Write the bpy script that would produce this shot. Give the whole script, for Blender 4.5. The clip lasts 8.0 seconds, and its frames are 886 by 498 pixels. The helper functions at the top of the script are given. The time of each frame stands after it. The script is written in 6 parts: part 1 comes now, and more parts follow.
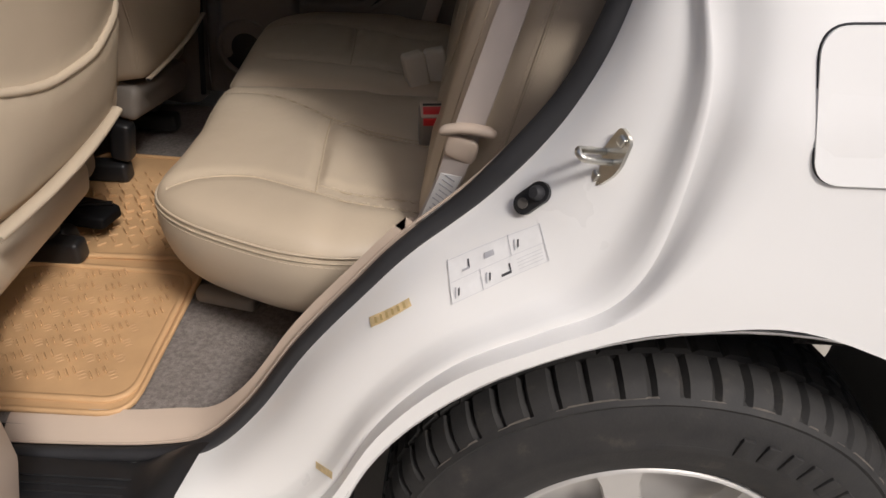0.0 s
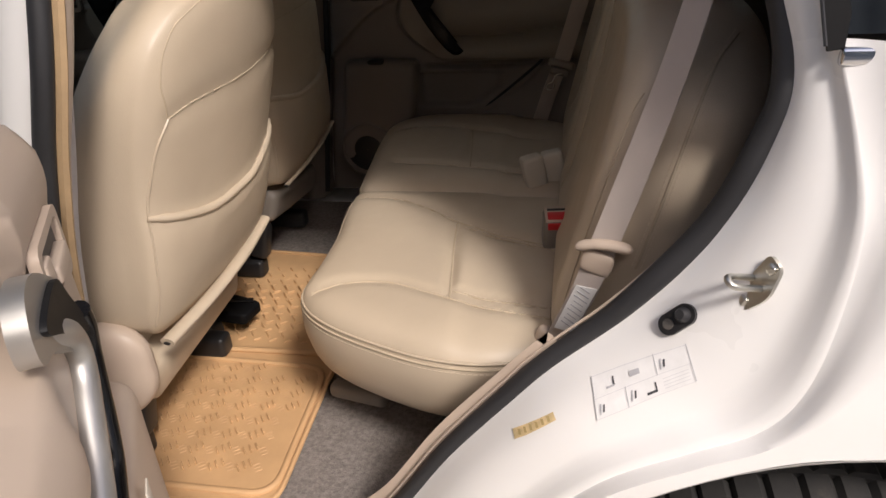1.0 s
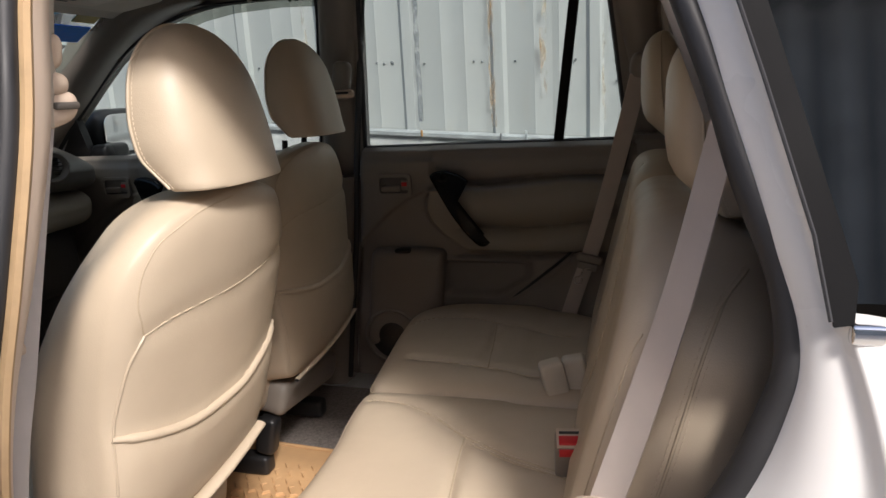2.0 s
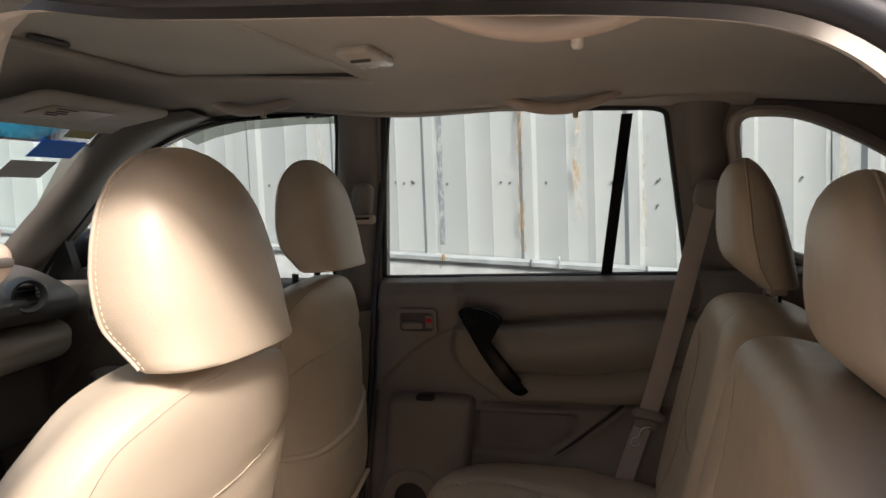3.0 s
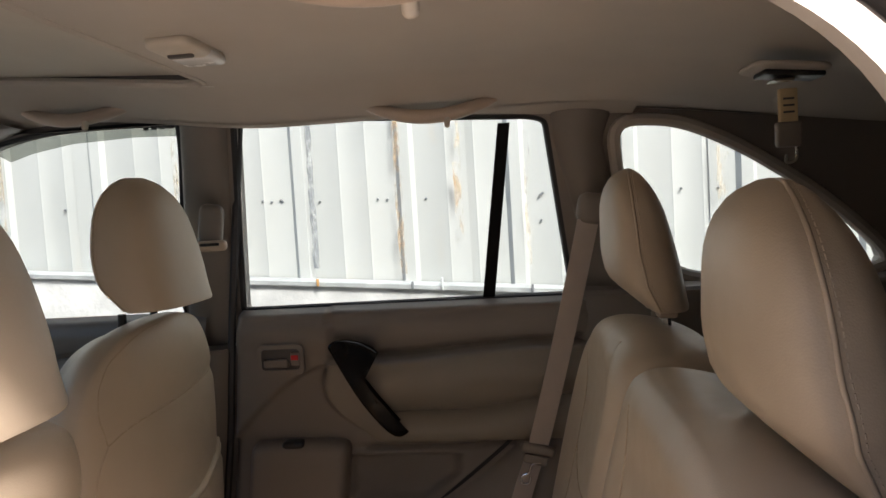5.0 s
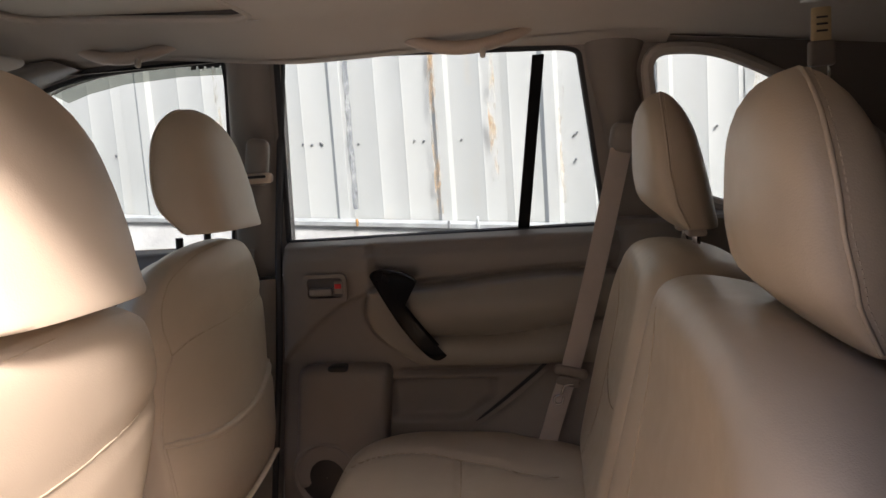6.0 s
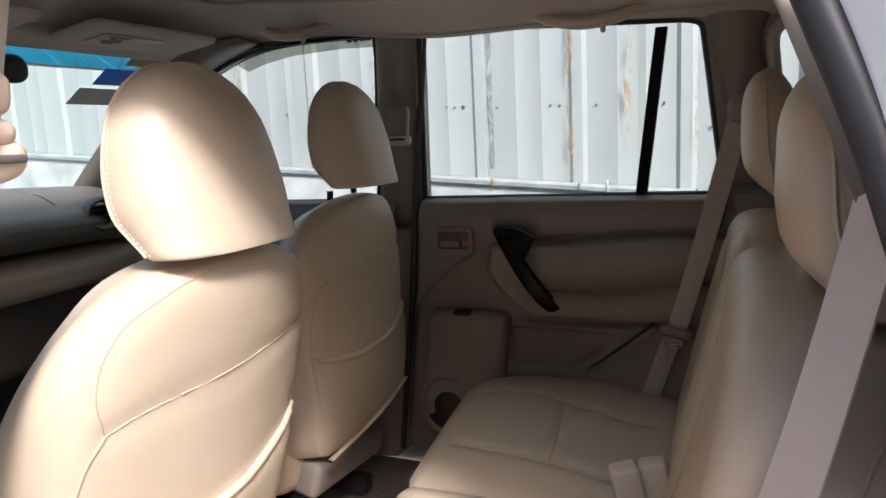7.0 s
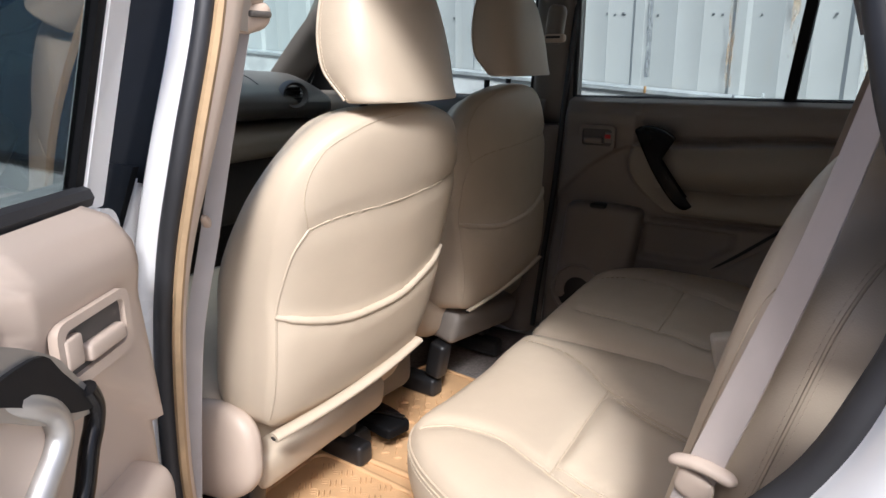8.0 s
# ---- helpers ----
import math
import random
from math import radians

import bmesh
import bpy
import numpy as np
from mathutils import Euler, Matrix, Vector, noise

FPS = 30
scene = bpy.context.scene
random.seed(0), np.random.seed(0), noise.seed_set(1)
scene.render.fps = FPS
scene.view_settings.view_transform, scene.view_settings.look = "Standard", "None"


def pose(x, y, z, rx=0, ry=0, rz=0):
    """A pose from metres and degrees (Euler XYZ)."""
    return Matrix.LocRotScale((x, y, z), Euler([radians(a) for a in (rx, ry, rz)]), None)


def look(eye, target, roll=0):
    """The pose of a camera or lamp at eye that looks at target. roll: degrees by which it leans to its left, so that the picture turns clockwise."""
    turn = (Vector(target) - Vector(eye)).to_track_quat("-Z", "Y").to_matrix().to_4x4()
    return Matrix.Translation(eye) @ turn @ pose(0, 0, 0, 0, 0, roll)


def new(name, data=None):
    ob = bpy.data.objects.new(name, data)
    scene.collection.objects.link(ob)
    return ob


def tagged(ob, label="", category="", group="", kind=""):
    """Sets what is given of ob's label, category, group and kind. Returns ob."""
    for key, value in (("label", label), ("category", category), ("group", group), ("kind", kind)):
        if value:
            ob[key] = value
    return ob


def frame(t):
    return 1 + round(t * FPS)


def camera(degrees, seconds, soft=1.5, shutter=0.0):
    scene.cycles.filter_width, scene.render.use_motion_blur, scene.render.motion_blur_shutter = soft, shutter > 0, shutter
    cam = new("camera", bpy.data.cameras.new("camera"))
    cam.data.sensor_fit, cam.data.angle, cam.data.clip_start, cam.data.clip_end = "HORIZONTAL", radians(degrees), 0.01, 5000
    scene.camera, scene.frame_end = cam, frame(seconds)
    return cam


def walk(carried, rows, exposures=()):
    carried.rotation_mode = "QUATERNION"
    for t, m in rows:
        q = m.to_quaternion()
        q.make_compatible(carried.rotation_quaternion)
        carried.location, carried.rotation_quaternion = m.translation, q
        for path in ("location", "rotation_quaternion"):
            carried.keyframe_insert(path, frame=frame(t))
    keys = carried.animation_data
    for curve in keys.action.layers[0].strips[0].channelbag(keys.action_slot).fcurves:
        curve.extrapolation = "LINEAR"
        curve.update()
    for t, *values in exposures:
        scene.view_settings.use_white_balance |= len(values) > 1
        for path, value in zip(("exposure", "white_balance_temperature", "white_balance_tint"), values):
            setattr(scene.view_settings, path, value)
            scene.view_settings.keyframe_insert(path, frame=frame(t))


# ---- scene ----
cam = camera(66.0, 8.0)
PATH = [
    (0, (-0.231, -1.3, 1.222), (-0.308, 0.372, 0.127), 1.3),
    (0.5, (-0.269, -1.325, 1.261), (-0.505, 0.372, 0.229), -2.0),
    (1, (-0.285, -1.319, 1.288), (-0.642, 0.428, 0.382), -3.4),
    (1.5, (-0.262, -1.285, 1.322), (-0.726, 0.539, 0.645), -3.6),
    (1.7, (-0.259, -1.281, 1.328), (-0.72, 0.578, 0.753), -2.6),
    (2, (-0.217, -1.2, 1.339), (-0.742, 0.674, 0.878), -3.1),
    (2.2, (-0.221, -1.163, 1.342), (-0.761, 0.725, 0.96), -3.1),
    (3.3, (-0.403, -0.913, 1.386), (-0.92, 1.016, 1.283), -2.2),
    (3.5, (-0.423, -0.89, 1.383), (-0.917, 1.046, 1.3), -2.2),
    (4, (-0.401, -0.835, 1.386), (-0.782, 1.127, 1.328), -2.6),
    (4.5, (-0.34, -0.803, 1.395), (-0.6, 1.179, 1.325), -3.2),
    (4.7, (-0.332, -0.801, 1.394), (-0.557, 1.184, 1.308), -3.4),
    (5.8, (-0.327, -0.837, 1.329), (-0.597, 1.134, 1.12), -4.2),
    (6, (-0.329, -0.861, 1.326), (-0.662, 1.098, 1.096), -4.0),
    (6.5, (-0.31, -0.948, 1.361), (-0.884, 0.948, 1.087), -3.7),
    (7, (-0.217, -0.986, 1.343), (-0.982, 0.832, 1.014), -2.9),
    (7.5, (-0.131, -1.038, 1.323), (-1.106, 0.656, 0.898), -2.2),
    (8, (-0.101, -1.164, 1.283), (-1.228, 0.399, 0.749), -0.4),
]
EXPOSURES = [(0, 0.36, 6350, 13), (1.0, 0.66, 6550, 15), (2.0, 1.12, 6400, 14), (3.3, 1.72, 6650, 17), (4.5, 2.16, 6650, 16), (6.0, 2.05, 6600, 22), (7.0, 1.80, 6150, 17), (8.0, 1.40, 5800, 13)]
walk(cam, [(t, look(eye, target, roll)) for t, eye, target, roll in PATH], EXPOSURES)

# ---- light ----
SUN_DIR = Vector((0.80, -1.0, 1.26)).normalized()
world = bpy.data.worlds.new("sky")
scene.world = world
world.use_nodes = True
wn = world.node_tree.nodes
wn.clear()
w_out = wn.new("ShaderNodeOutputWorld")
w_bg = wn.new("ShaderNodeBackground")
w_sky = wn.new("ShaderNodeTexSky")
w_sky.sky_type = "NISHITA"
w_sky.sun_disc = False
w_sky.sun_elevation = math.asin(SUN_DIR.z)
w_sky.sun_rotation = math.atan2(SUN_DIR.x, SUN_DIR.y)
w_sky.dust_density = 4.0
w_bg.inputs["Strength"].default_value = 0.11
world.node_tree.links.new(w_sky.outputs[0], w_bg.inputs[0])
world.node_tree.links.new(w_bg.outputs[0], w_out.inputs[0])
sun = new("sun", bpy.data.lights.new("sun", "SUN"))
sun.data.energy = 2.1
sun.data.angle = radians(10)
sun.data.color = (1.0, 0.96, 0.9)
sun.matrix_world = look((0, 0, 0), -SUN_DIR)


# ---- materials ----
def shader(name, rough=0.5, metal=0.0, **extra):
    m = bpy.data.materials.new(name)
    m.use_nodes = True
    b = m.node_tree.nodes["Principled BSDF"]
    b.inputs["Roughness"].default_value = rough
    b.inputs["Metallic"].default_value = metal
    for k, v in extra.items():
        b.inputs[k.replace("_", " ")].default_value = v
    return m, m.node_tree.nodes, m.node_tree.links, b


def ramp(nodes, links, fac, stops):
    r = nodes.new("ShaderNodeValToRGB")
    els = r.color_ramp.elements
    while len(els) < len(stops):
        els.new(0.5)
    for e, (p, c) in zip(els, stops):
        e.position, e.color = p, (*c, 1) if len(c) == 3 else (c[0], c[0], c[0], 1)
    links.new(fac, r.inputs[0])
    return r


def noise_node(nodes, links, scale, detail=4, rough=0.55, stretch=None, coord="Object"):
    n = nodes.new("ShaderNodeTexNoise")
    n.inputs["Scale"].default_value, n.inputs["Detail"].default_value, n.inputs["Roughness"].default_value = scale, detail, rough
    c = nodes.new("ShaderNodeTexCoord")
    if stretch:
        mp = nodes.new("ShaderNodeMapping")
        mp.inputs["Scale"].default_value = stretch
        links.new(c.outputs[coord], mp.inputs[0])
        links.new(mp.outputs[0], n.inputs[0])
    else:
        links.new(c.outputs[coord], n.inputs[0])
    return n


def bump(nodes, links, b, fac, strength, dist):
    n = nodes.new("ShaderNodeBump")
    n.inputs["Strength"].default_value, n.inputs["Distance"].default_value = strength, dist
    links.new(fac, n.inputs["Height"])
    links.new(n.outputs[0], b.inputs["Normal"])
    return n


def tone(c, f):
    return tuple(min(1, v * f) for v in c)


def surface(name, colour, rough=0.5, vary=0.12, scale=6, grain=0, grain_scale=900, grain_dist=0.0004, rough_vary=0.08, stretch=None, **extra):
    """A plain surface with large soft variation, roughness variation and a fine grain relief."""
    m, n, l, b = shader(name, rough, **extra)
    big = noise_node(n, l, scale, 5, stretch=stretch)
    r = ramp(n, l, big.outputs[0], [(0.3, tone(colour, 1 - vary)), (0.7, tone(colour, 1 + vary))])
    l.new(r.outputs[0], b.inputs["Base Color"])
    rr = ramp(n, l, big.outputs[0], [(0.25, (max(0.02, rough - rough_vary),)), (0.75, (min(1, rough + rough_vary),))])
    l.new(rr.outputs[0], b.inputs["Roughness"])
    if grain:
        g = noise_node(n, l, grain_scale, 3)
        bump(n, l, b, g.outputs[0], grain, grain_dist)
    return m


def leather(name, colour):
    m, n, l, b = shader(name, 0.42)
    big = noise_node(n, l, 5, 5)
    r = ramp(n, l, big.outputs[0], [(0.3, tone(colour, 0.93)), (0.7, tone(colour, 1.05))])
    l.new(r.outputs[0], b.inputs["Base Color"])
    v = n.new("ShaderNodeTexVoronoi")
    v.inputs["Scale"].default_value = 620
    c = n.new("ShaderNodeTexCoord")
    l.new(c.outputs["Object"], v.inputs[0])
    crease = noise_node(n, l, 26, 5, 0.6)
    mix = n.new("ShaderNodeMath")
    mix.operation = "MULTIPLY_ADD"
    mix.inputs[1].default_value = 5.0
    l.new(crease.outputs[0], mix.inputs[0])
    l.new(v.outputs[0], mix.inputs[2])
    bump(n, l, b, mix.outputs[0], 0.13, 0.0010)
    rr = ramp(n, l, crease.outputs[0], [(0.3, (0.36,)), (0.7, (0.5,))])
    l.new(rr.outputs[0], b.inputs["Roughness"])
    return m


LEATHER = leather("beige_leather", (0.50, 0.415, 0.31))
# far doors and pillars take TRIM, matching near ones TRIM_LIGHT: shade put into colour
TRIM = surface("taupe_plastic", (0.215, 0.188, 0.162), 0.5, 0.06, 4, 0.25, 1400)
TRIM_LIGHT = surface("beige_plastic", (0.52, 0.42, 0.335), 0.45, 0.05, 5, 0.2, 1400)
HEADLINER = surface("headliner_cloth", (0.52, 0.475, 0.42), 0.95, 0.04, 7, 0.5, 1100, 0.0006)
LIP = surface("tan_piping", (0.42, 0.29, 0.16), 0.8, 0.1, 30, 0.4, 1500)
RUBBER = surface("black_rubber", (0.022, 0.022, 0.024), 0.55, 0.2, 12, 0.2, 900)
BLACK = surface("black_plastic", (0.016, 0.016, 0.017), 0.4, 0.15, 10, 0.2, 1200)
GLOSS = surface("gloss_black", (0.007, 0.0065, 0.0065), 0.2, 0.1, 10, Specular_IOR_Level=0.22)
PAINT = surface("white_paint", (0.80, 0.79, 0.765), 0.3, 0.015, 3, Coat_Weight=0.7, Coat_Roughness=0.06)
CARPET = surface("grey_carpet", (0.25, 0.22, 0.20), 0.95, 0.32, 140, 1.0, 420, 0.004)
WEBBING = surface("seat_belt_webbing", (0.46, 0.40, 0.36), 0.7, 0.05, 20, 0.5, 1600, 0.0005)
SILVER = surface("satin_silver", (0.58, 0.56, 0.53), 0.42, 0.05, 8, metal=0.45)
STEEL = surface("zinc_steel", (0.62, 0.60, 0.54), 0.3, 0.1, 40, metal=1.0)
CHROME = surface("chrome", (0.8, 0.8, 0.8), 0.12, 0.03, 20, metal=1.0)
RED = surface("red_plastic", (0.55, 0.02, 0.025), 0.35, 0.05, 20)
MAT = surface("tan_rubber_mat", (0.54, 0.335, 0.168), 0.6, 0.12, 9, 0.3, 700)
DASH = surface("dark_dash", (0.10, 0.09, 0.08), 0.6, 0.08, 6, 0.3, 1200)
CREAM = surface("cream_plastic", (0.6, 0.54, 0.45), 0.5, 0.04, 12)
LABEL_W = surface("label_white", (0.76, 0.755, 0.74), 0.6, 0.05, 60)
INK = surface("label_ink", (0.05, 0.05, 0.055), 0.6, 0.1, 40)
STITCH = surface("beige_thread", (0.54, 0.455, 0.345), 0.8, 0.08, 60)
# seam thread toned below the leather, with the crease's shade in its colour
SEAM = surface("seam_shadow_thread", (0.46, 0.38, 0.275), 0.8, 0.08, 60)


def glass(name, tint, alpha_rough=0.0, ior=1.12):
    m, n, l, b = shader(name, alpha_rough, IOR=ior)
    b.inputs["Transmission Weight"].default_value = 1.0
    b.inputs["Base Color"].default_value = (*tint, 1)
    return m


GLASS = glass("clear_window_glass", (0.72, 0.79, 0.77))
DARK_GLASS = surface("dark_tinted_glass", (0.006, 0.007, 0.008), 0.04, 0.02, 3, IOR=2.1)
SASH = surface("satin_black_sash", (0.0045, 0.0045, 0.005), 0.6, 0.1, 10, 0.2, 1200, Specular_IOR_Level=0.12)
TINT_GLASS = glass("smoke_window_glass", (0.14, 0.17, 0.17), ior=1.9)


def pane(name, tint, gloss):
    """Thin flat glass: lets light straight through, with an even share of mirror."""
    m, n, l, b = shader(name)
    n.remove(b)
    out = n["Material Output"]
    tr, gl, mx = n.new("ShaderNodeBsdfTransparent"), n.new("ShaderNodeBsdfGlossy"), n.new("ShaderNodeMixShader")
    tr.inputs[0].default_value = (*tint, 1)
    gl.inputs["Roughness"].default_value = 0.02
    mx.inputs[0].default_value = gloss
    l.new(tr.outputs[0], mx.inputs[1])
    l.new(gl.outputs[0], mx.inputs[2])
    l.new(mx.outputs[0], out.inputs[0])
    return m


SIDE_GLASS = pane("side_window_glass", (0.50, 0.54, 0.53), 0.30)
SCREEN_GLASS = pane("windscreen_glass", (0.86, 0.93, 0.91), 0.02)


# ---- modelling helpers ----
ORIGIN = {}


def thing(name, base, label, category, group="", kind=""):
    ob = new(name)
    ob.empty_display_size = 0.1
    ob.location = base
    ORIGIN[ob.name] = Vector(base)
    return tagged(ob, label, category, group, kind)


def part(name, bm, mat, parent=None, label="", angle=40):
    """Links a bmesh in world coordinates as one mesh object under a thing or a part."""
    off = ORIGIN[parent.name] if parent else Vector((0, 0, 0))
    me = bpy.data.meshes.new(name)
    bm.transform(Matrix.Translation(-off))
    bmesh.ops.recalc_face_normals(bm, faces=bm.faces)
    bm.to_mesh(me)
    bm.free()
    me.shade_smooth()
    me.set_sharp_from_angle(angle=radians(angle))
    me.materials.append(mat)
    ob = new(name, me)
    ORIGIN[ob.name] = off
    if parent:
        ob.parent = parent
    if label:
        ob["label"] = label
    return ob


def catmull(pts, n=8, closed=False):
    pts = [Vector(p) for p in pts]
    out, m = [], len(pts)
    for i in range(m if closed else m - 1):
        if closed:
            a, b, c, d = (pts[(i + k) % m] for k in (-1, 0, 1, 2))
        else:
            a, b, c, d = pts[max(i - 1, 0)], pts[i], pts[i + 1], pts[min(i + 2, m - 1)]
        for k in range(n):
            t = k / n
            out.append(0.5 * (2 * b + (c - a) * t + (2 * a - 5 * b + 4 * c - d) * t * t + (3 * b - a - 3 * c + d) * t ** 3))
    if not closed:
        out.append(pts[-1])
    return out


def grid(rows, wrap=False, cap=False):
    """Quads between rows of points. wrap joins each row's end to its start."""
    bm = bmesh.new()
    vs = [[bm.verts.new(p) for p in r] for r in rows]
    n = len(vs[0])
    for a, b in zip(vs, vs[1:]):
        for k in range(n if wrap else n - 1):
            j = (k + 1) % n
            bm.faces.new((a[k], a[j], b[j], b[k]))
    if cap:
        bm.faces.new(vs[0])
        bm.faces.new(vs[-1])
    return bm


def join(*bms):
    out = bmesh.new()
    for b in bms:
        me = bpy.data.meshes.new("tmp")
        b.to_mesh(me)
        b.free()
        out.from_mesh(me)
        bpy.data.meshes.remove(me)
    return out


def tube(pts, r, seg=8, closed=False, flat=1.0, up=(0, 0, 1)):
    """A round or flattened rod along points. r: one radius or one for each point."""
    pts = [Vector(p) for p in pts]
    n = len(pts)
    rows = []
    for i, p in enumerate(pts):
        d = (pts[(i + 1) % n] - pts[i - 1]) if closed else pts[min(i + 1, n - 1)] - pts[max(i - 1, 0)]
        d.normalize()
        side = d.cross(Vector(up))
        if side.length < 1e-3:
            side = d.cross(Vector((1, 0, 0)))
        side.normalize()
        u = side.cross(d)
        rr = r[i] if isinstance(r, (list, tuple)) else r
        rows.append([p + rr * (math.cos(a) * side + flat * math.sin(a) * u) for a in (2 * math.pi * k / seg for k in range(seg))])
    if closed:
        rows.append(rows[0])
        bm = grid(rows, wrap=True)
        bmesh.ops.remove_doubles(bm, verts=bm.verts, dist=1e-6)
        return bm
    return grid(rows, wrap=True, cap=True)


def rbox(size, r, n=3, k=4, fn=None, m=None):
    """A box with round edges: size, edge radius, n spans along the flats, k over each edge; fn bends its points, m places it."""
    h = [s / 2 for s in size]
    r = [min(x * 0.999, q) for x, q in zip(h, r if isinstance(r, (tuple, list)) else (r, r, r))]
    axes = []
    for hh, rr in zip(h, r):
        e = [-(hh - rr) - rr * math.cos(math.pi / 2 * i / k) for i in range(k)]
        mid = [-(hh - rr) + 2 * (hh - rr) * i / n for i in range(n + 1)]
        axes.append(e + mid + [-v for v in reversed(e)])
    bm = bmesh.new()
    cache = {}

    def vert(i, j, l):
        key = (i, j, l)
        if key not in cache:
            p = [axes[a][q] for a, q in enumerate(key)]
            q = [max(-(hh - rr), min(hh - rr, v)) for v, hh, rr in zip(p, h, r)]
            d = [(v - w) / rr for v, w, rr in zip(p, q, r)]
            ln = math.sqrt(sum(x * x for x in d))
            if ln > 1e-9:
                big = max(abs(x) for x in d)
                p = [w + rr * x / ln * min(1, big * 1.0) ** 0 for w, x, rr in zip(q, d, r)]
            v = Vector(p)
            cache[key] = bm.verts.new(fn(v) if fn else v)
        return cache[key]
    sizes = [len(a) for a in axes]
    for ax in range(3):
        a, b = [x for x in range(3) if x != ax]
        for end in (0, sizes[ax] - 1):
            for i in range(sizes[a] - 1):
                for j in range(sizes[b] - 1):
                    q = []
                    for di, dj in ((0, 0), (1, 0), (1, 1), (0, 1)):
                        key = [0, 0, 0]
                        key[ax], key[a], key[b] = end, i + di, j + dj
                        q.append(vert(*key))
                    bm.faces.new(q)
    bmesh.ops.remove_doubles(bm, verts=bm.verts, dist=1e-5)
    if m:
        bm.transform(m)
    return bm


def rounded(poly, r, n=5):
    """A closed 2D outline with its corners rounded; r: one radius or one a corner."""
    out, m = [], len(poly)
    for i in range(m):
        p, a, b = (Vector(poly[j % m]) for j in (i, i - 1, i + 1))
        rr = r[i] if isinstance(r, (list, tuple)) else r
        u, v = (a - p), (b - p)
        k = min(rr, 0.45 * u.length, 0.45 * v.length)
        s, e = p + u.normalized() * k, p + v.normalized() * k
        for q in range(n + 1):
            t = q / n
            out.append((1 - t) ** 2 * s + 2 * t * (1 - t) * p + t * t * e)
    return out


def plate(outline, place, depth, holes=()):
    """A flat sheet of 2D outline with holes, placed by place(u, v, d), where d runs from 0 to depth."""
    bm = bmesh.new()
    edges = []
    loops = []
    for loop in (outline, *holes):
        vs = [bm.verts.new((p[0], p[1], 0)) for p in loop]
        loops.append(vs)
        edges += [bm.edges.new((vs[i], vs[(i + 1) % len(vs)])) for i in range(len(vs))]
    if holes:
        bmesh.ops.triangle_fill(bm, use_beauty=True, use_dissolve=False, edges=edges)
    else:
        bm.faces.new(loops[0])
    ext = bmesh.ops.extrude_face_region(bm, geom=bm.faces[:])
    for v in ext["geom"]:
        if isinstance(v, bmesh.types.BMVert):
            v.co.z = 1
    for v in bm.verts:
        v.co = Vector(place(v.co.x, v.co.y, depth * v.co.z))
    return bm


def revolve(profile, centre, n=64, wobble=None):
    """A ring about the y axis through centre. profile: (radius, y) points."""
    rows = []
    for i in range(n + 1):
        a = 2 * math.pi * i / n
        rows.append([Vector((centre[0] + rr * math.cos(a), centre[1] + y, centre[2] + rr * math.sin(a)))
                     for rr, y in (wobble(i, profile) if wobble else profile)])
    bm = grid(rows)
    bmesh.ops.remove_doubles(bm, verts=bm.verts, dist=1e-6)
    return bm


def smooth01(t):
    t = max(0.0, min(1.0, t))
    return t * t * (3 - 2 * t)


def lerp_table(tab, v):
    for (a, fa), (b, fb) in zip(tab, tab[1:]):
        if v <= b:
            return fa + (fb - fa) * max(0, (v - a)) / (b - a)
    return tab[-1][1]


# ---- ground and walls ----
def ground_material():
    m, n, l, b = shader("concrete", 0.9)
    a = noise_node(n, l, 1.3, 8, 0.65)
    r = ramp(n, l, a.outputs[0], [(0.3, (0.40, 0.365, 0.315)), (0.6, (0.53, 0.49, 0.425)), (0.8, (0.58, 0.54, 0.47))])
    l.new(r.outputs[0], b.inputs["Base Color"])
    f = noise_node(n, l, 90, 6, 0.7)
    bump(n, l, b, f.outputs[0], 0.5, 0.004)
    return m


def sheet_material():
    """White painted corrugated steel with rust runs, grime and scuffs."""
    m, n, l, b = shader("painted_steel_sheet", 0.5)
    base = noise_node(n, l, 2.2, 6, 0.6, stretch=(1, 1, 0.35))
    col = ramp(n, l, base.outputs[0], [(0.25, (0.268, 0.286, 0.282)), (0.55, (0.330, 0.349, 0.346)), (0.8, (0.322, 0.329, 0.312))])
    runs = noise_node(n, l, 9, 5, 0.6, stretch=(1, 1, 0.05))
    runmask = ramp(n, l, runs.outputs[0], [(0.60, (0.0,)), (0.72, (0.55,))])
    spots = noise_node(n, l, 5, 6, 0.65, stretch=(1, 1, 0.5))
    spotmask = ramp(n, l, spots.outputs[0], [(0.5, (0.0,)), (0.68, (1.0,))])
    mul = n.new("ShaderNodeMath")
    mul.operation = "MULTIPLY"
    l.new(runmask.outputs[0], mul.inputs[0])
    l.new(spotmask.outputs[0], mul.inputs[1])
    mix = n.new("ShaderNodeMixRGB")
    mix.inputs[2].default_value = (0.38, 0.30, 0.20, 1)
    l.new(mul.outputs[0], mix.inputs[0])
    l.new(col.outputs[0], mix.inputs[1])
    l.new(mix.outputs[0], b.inputs["Base Color"])
    d = noise_node(n, l, 3.5, 4, 0.5, stretch=(1, 1, 0.4))
    bump(n, l, b, d.outputs[0], 0.35, 0.012)
    return m


SHEET = sheet_material()
GALV = surface("galvanised_steel", (0.50, 0.53, 0.54), 0.4, 0.2, 14, metal=0.6)
RUST = surface("rust_stain", (0.33, 0.19, 0.07), 0.85, 0.4, 40, 0.4, 300)
# dark tone shared by grimy screws and clips and the painted rib shade
GRIME_SHADE = surface("dark_grime_shade", (0.14, 0.15, 0.16), 0.7, 0.3, 30)
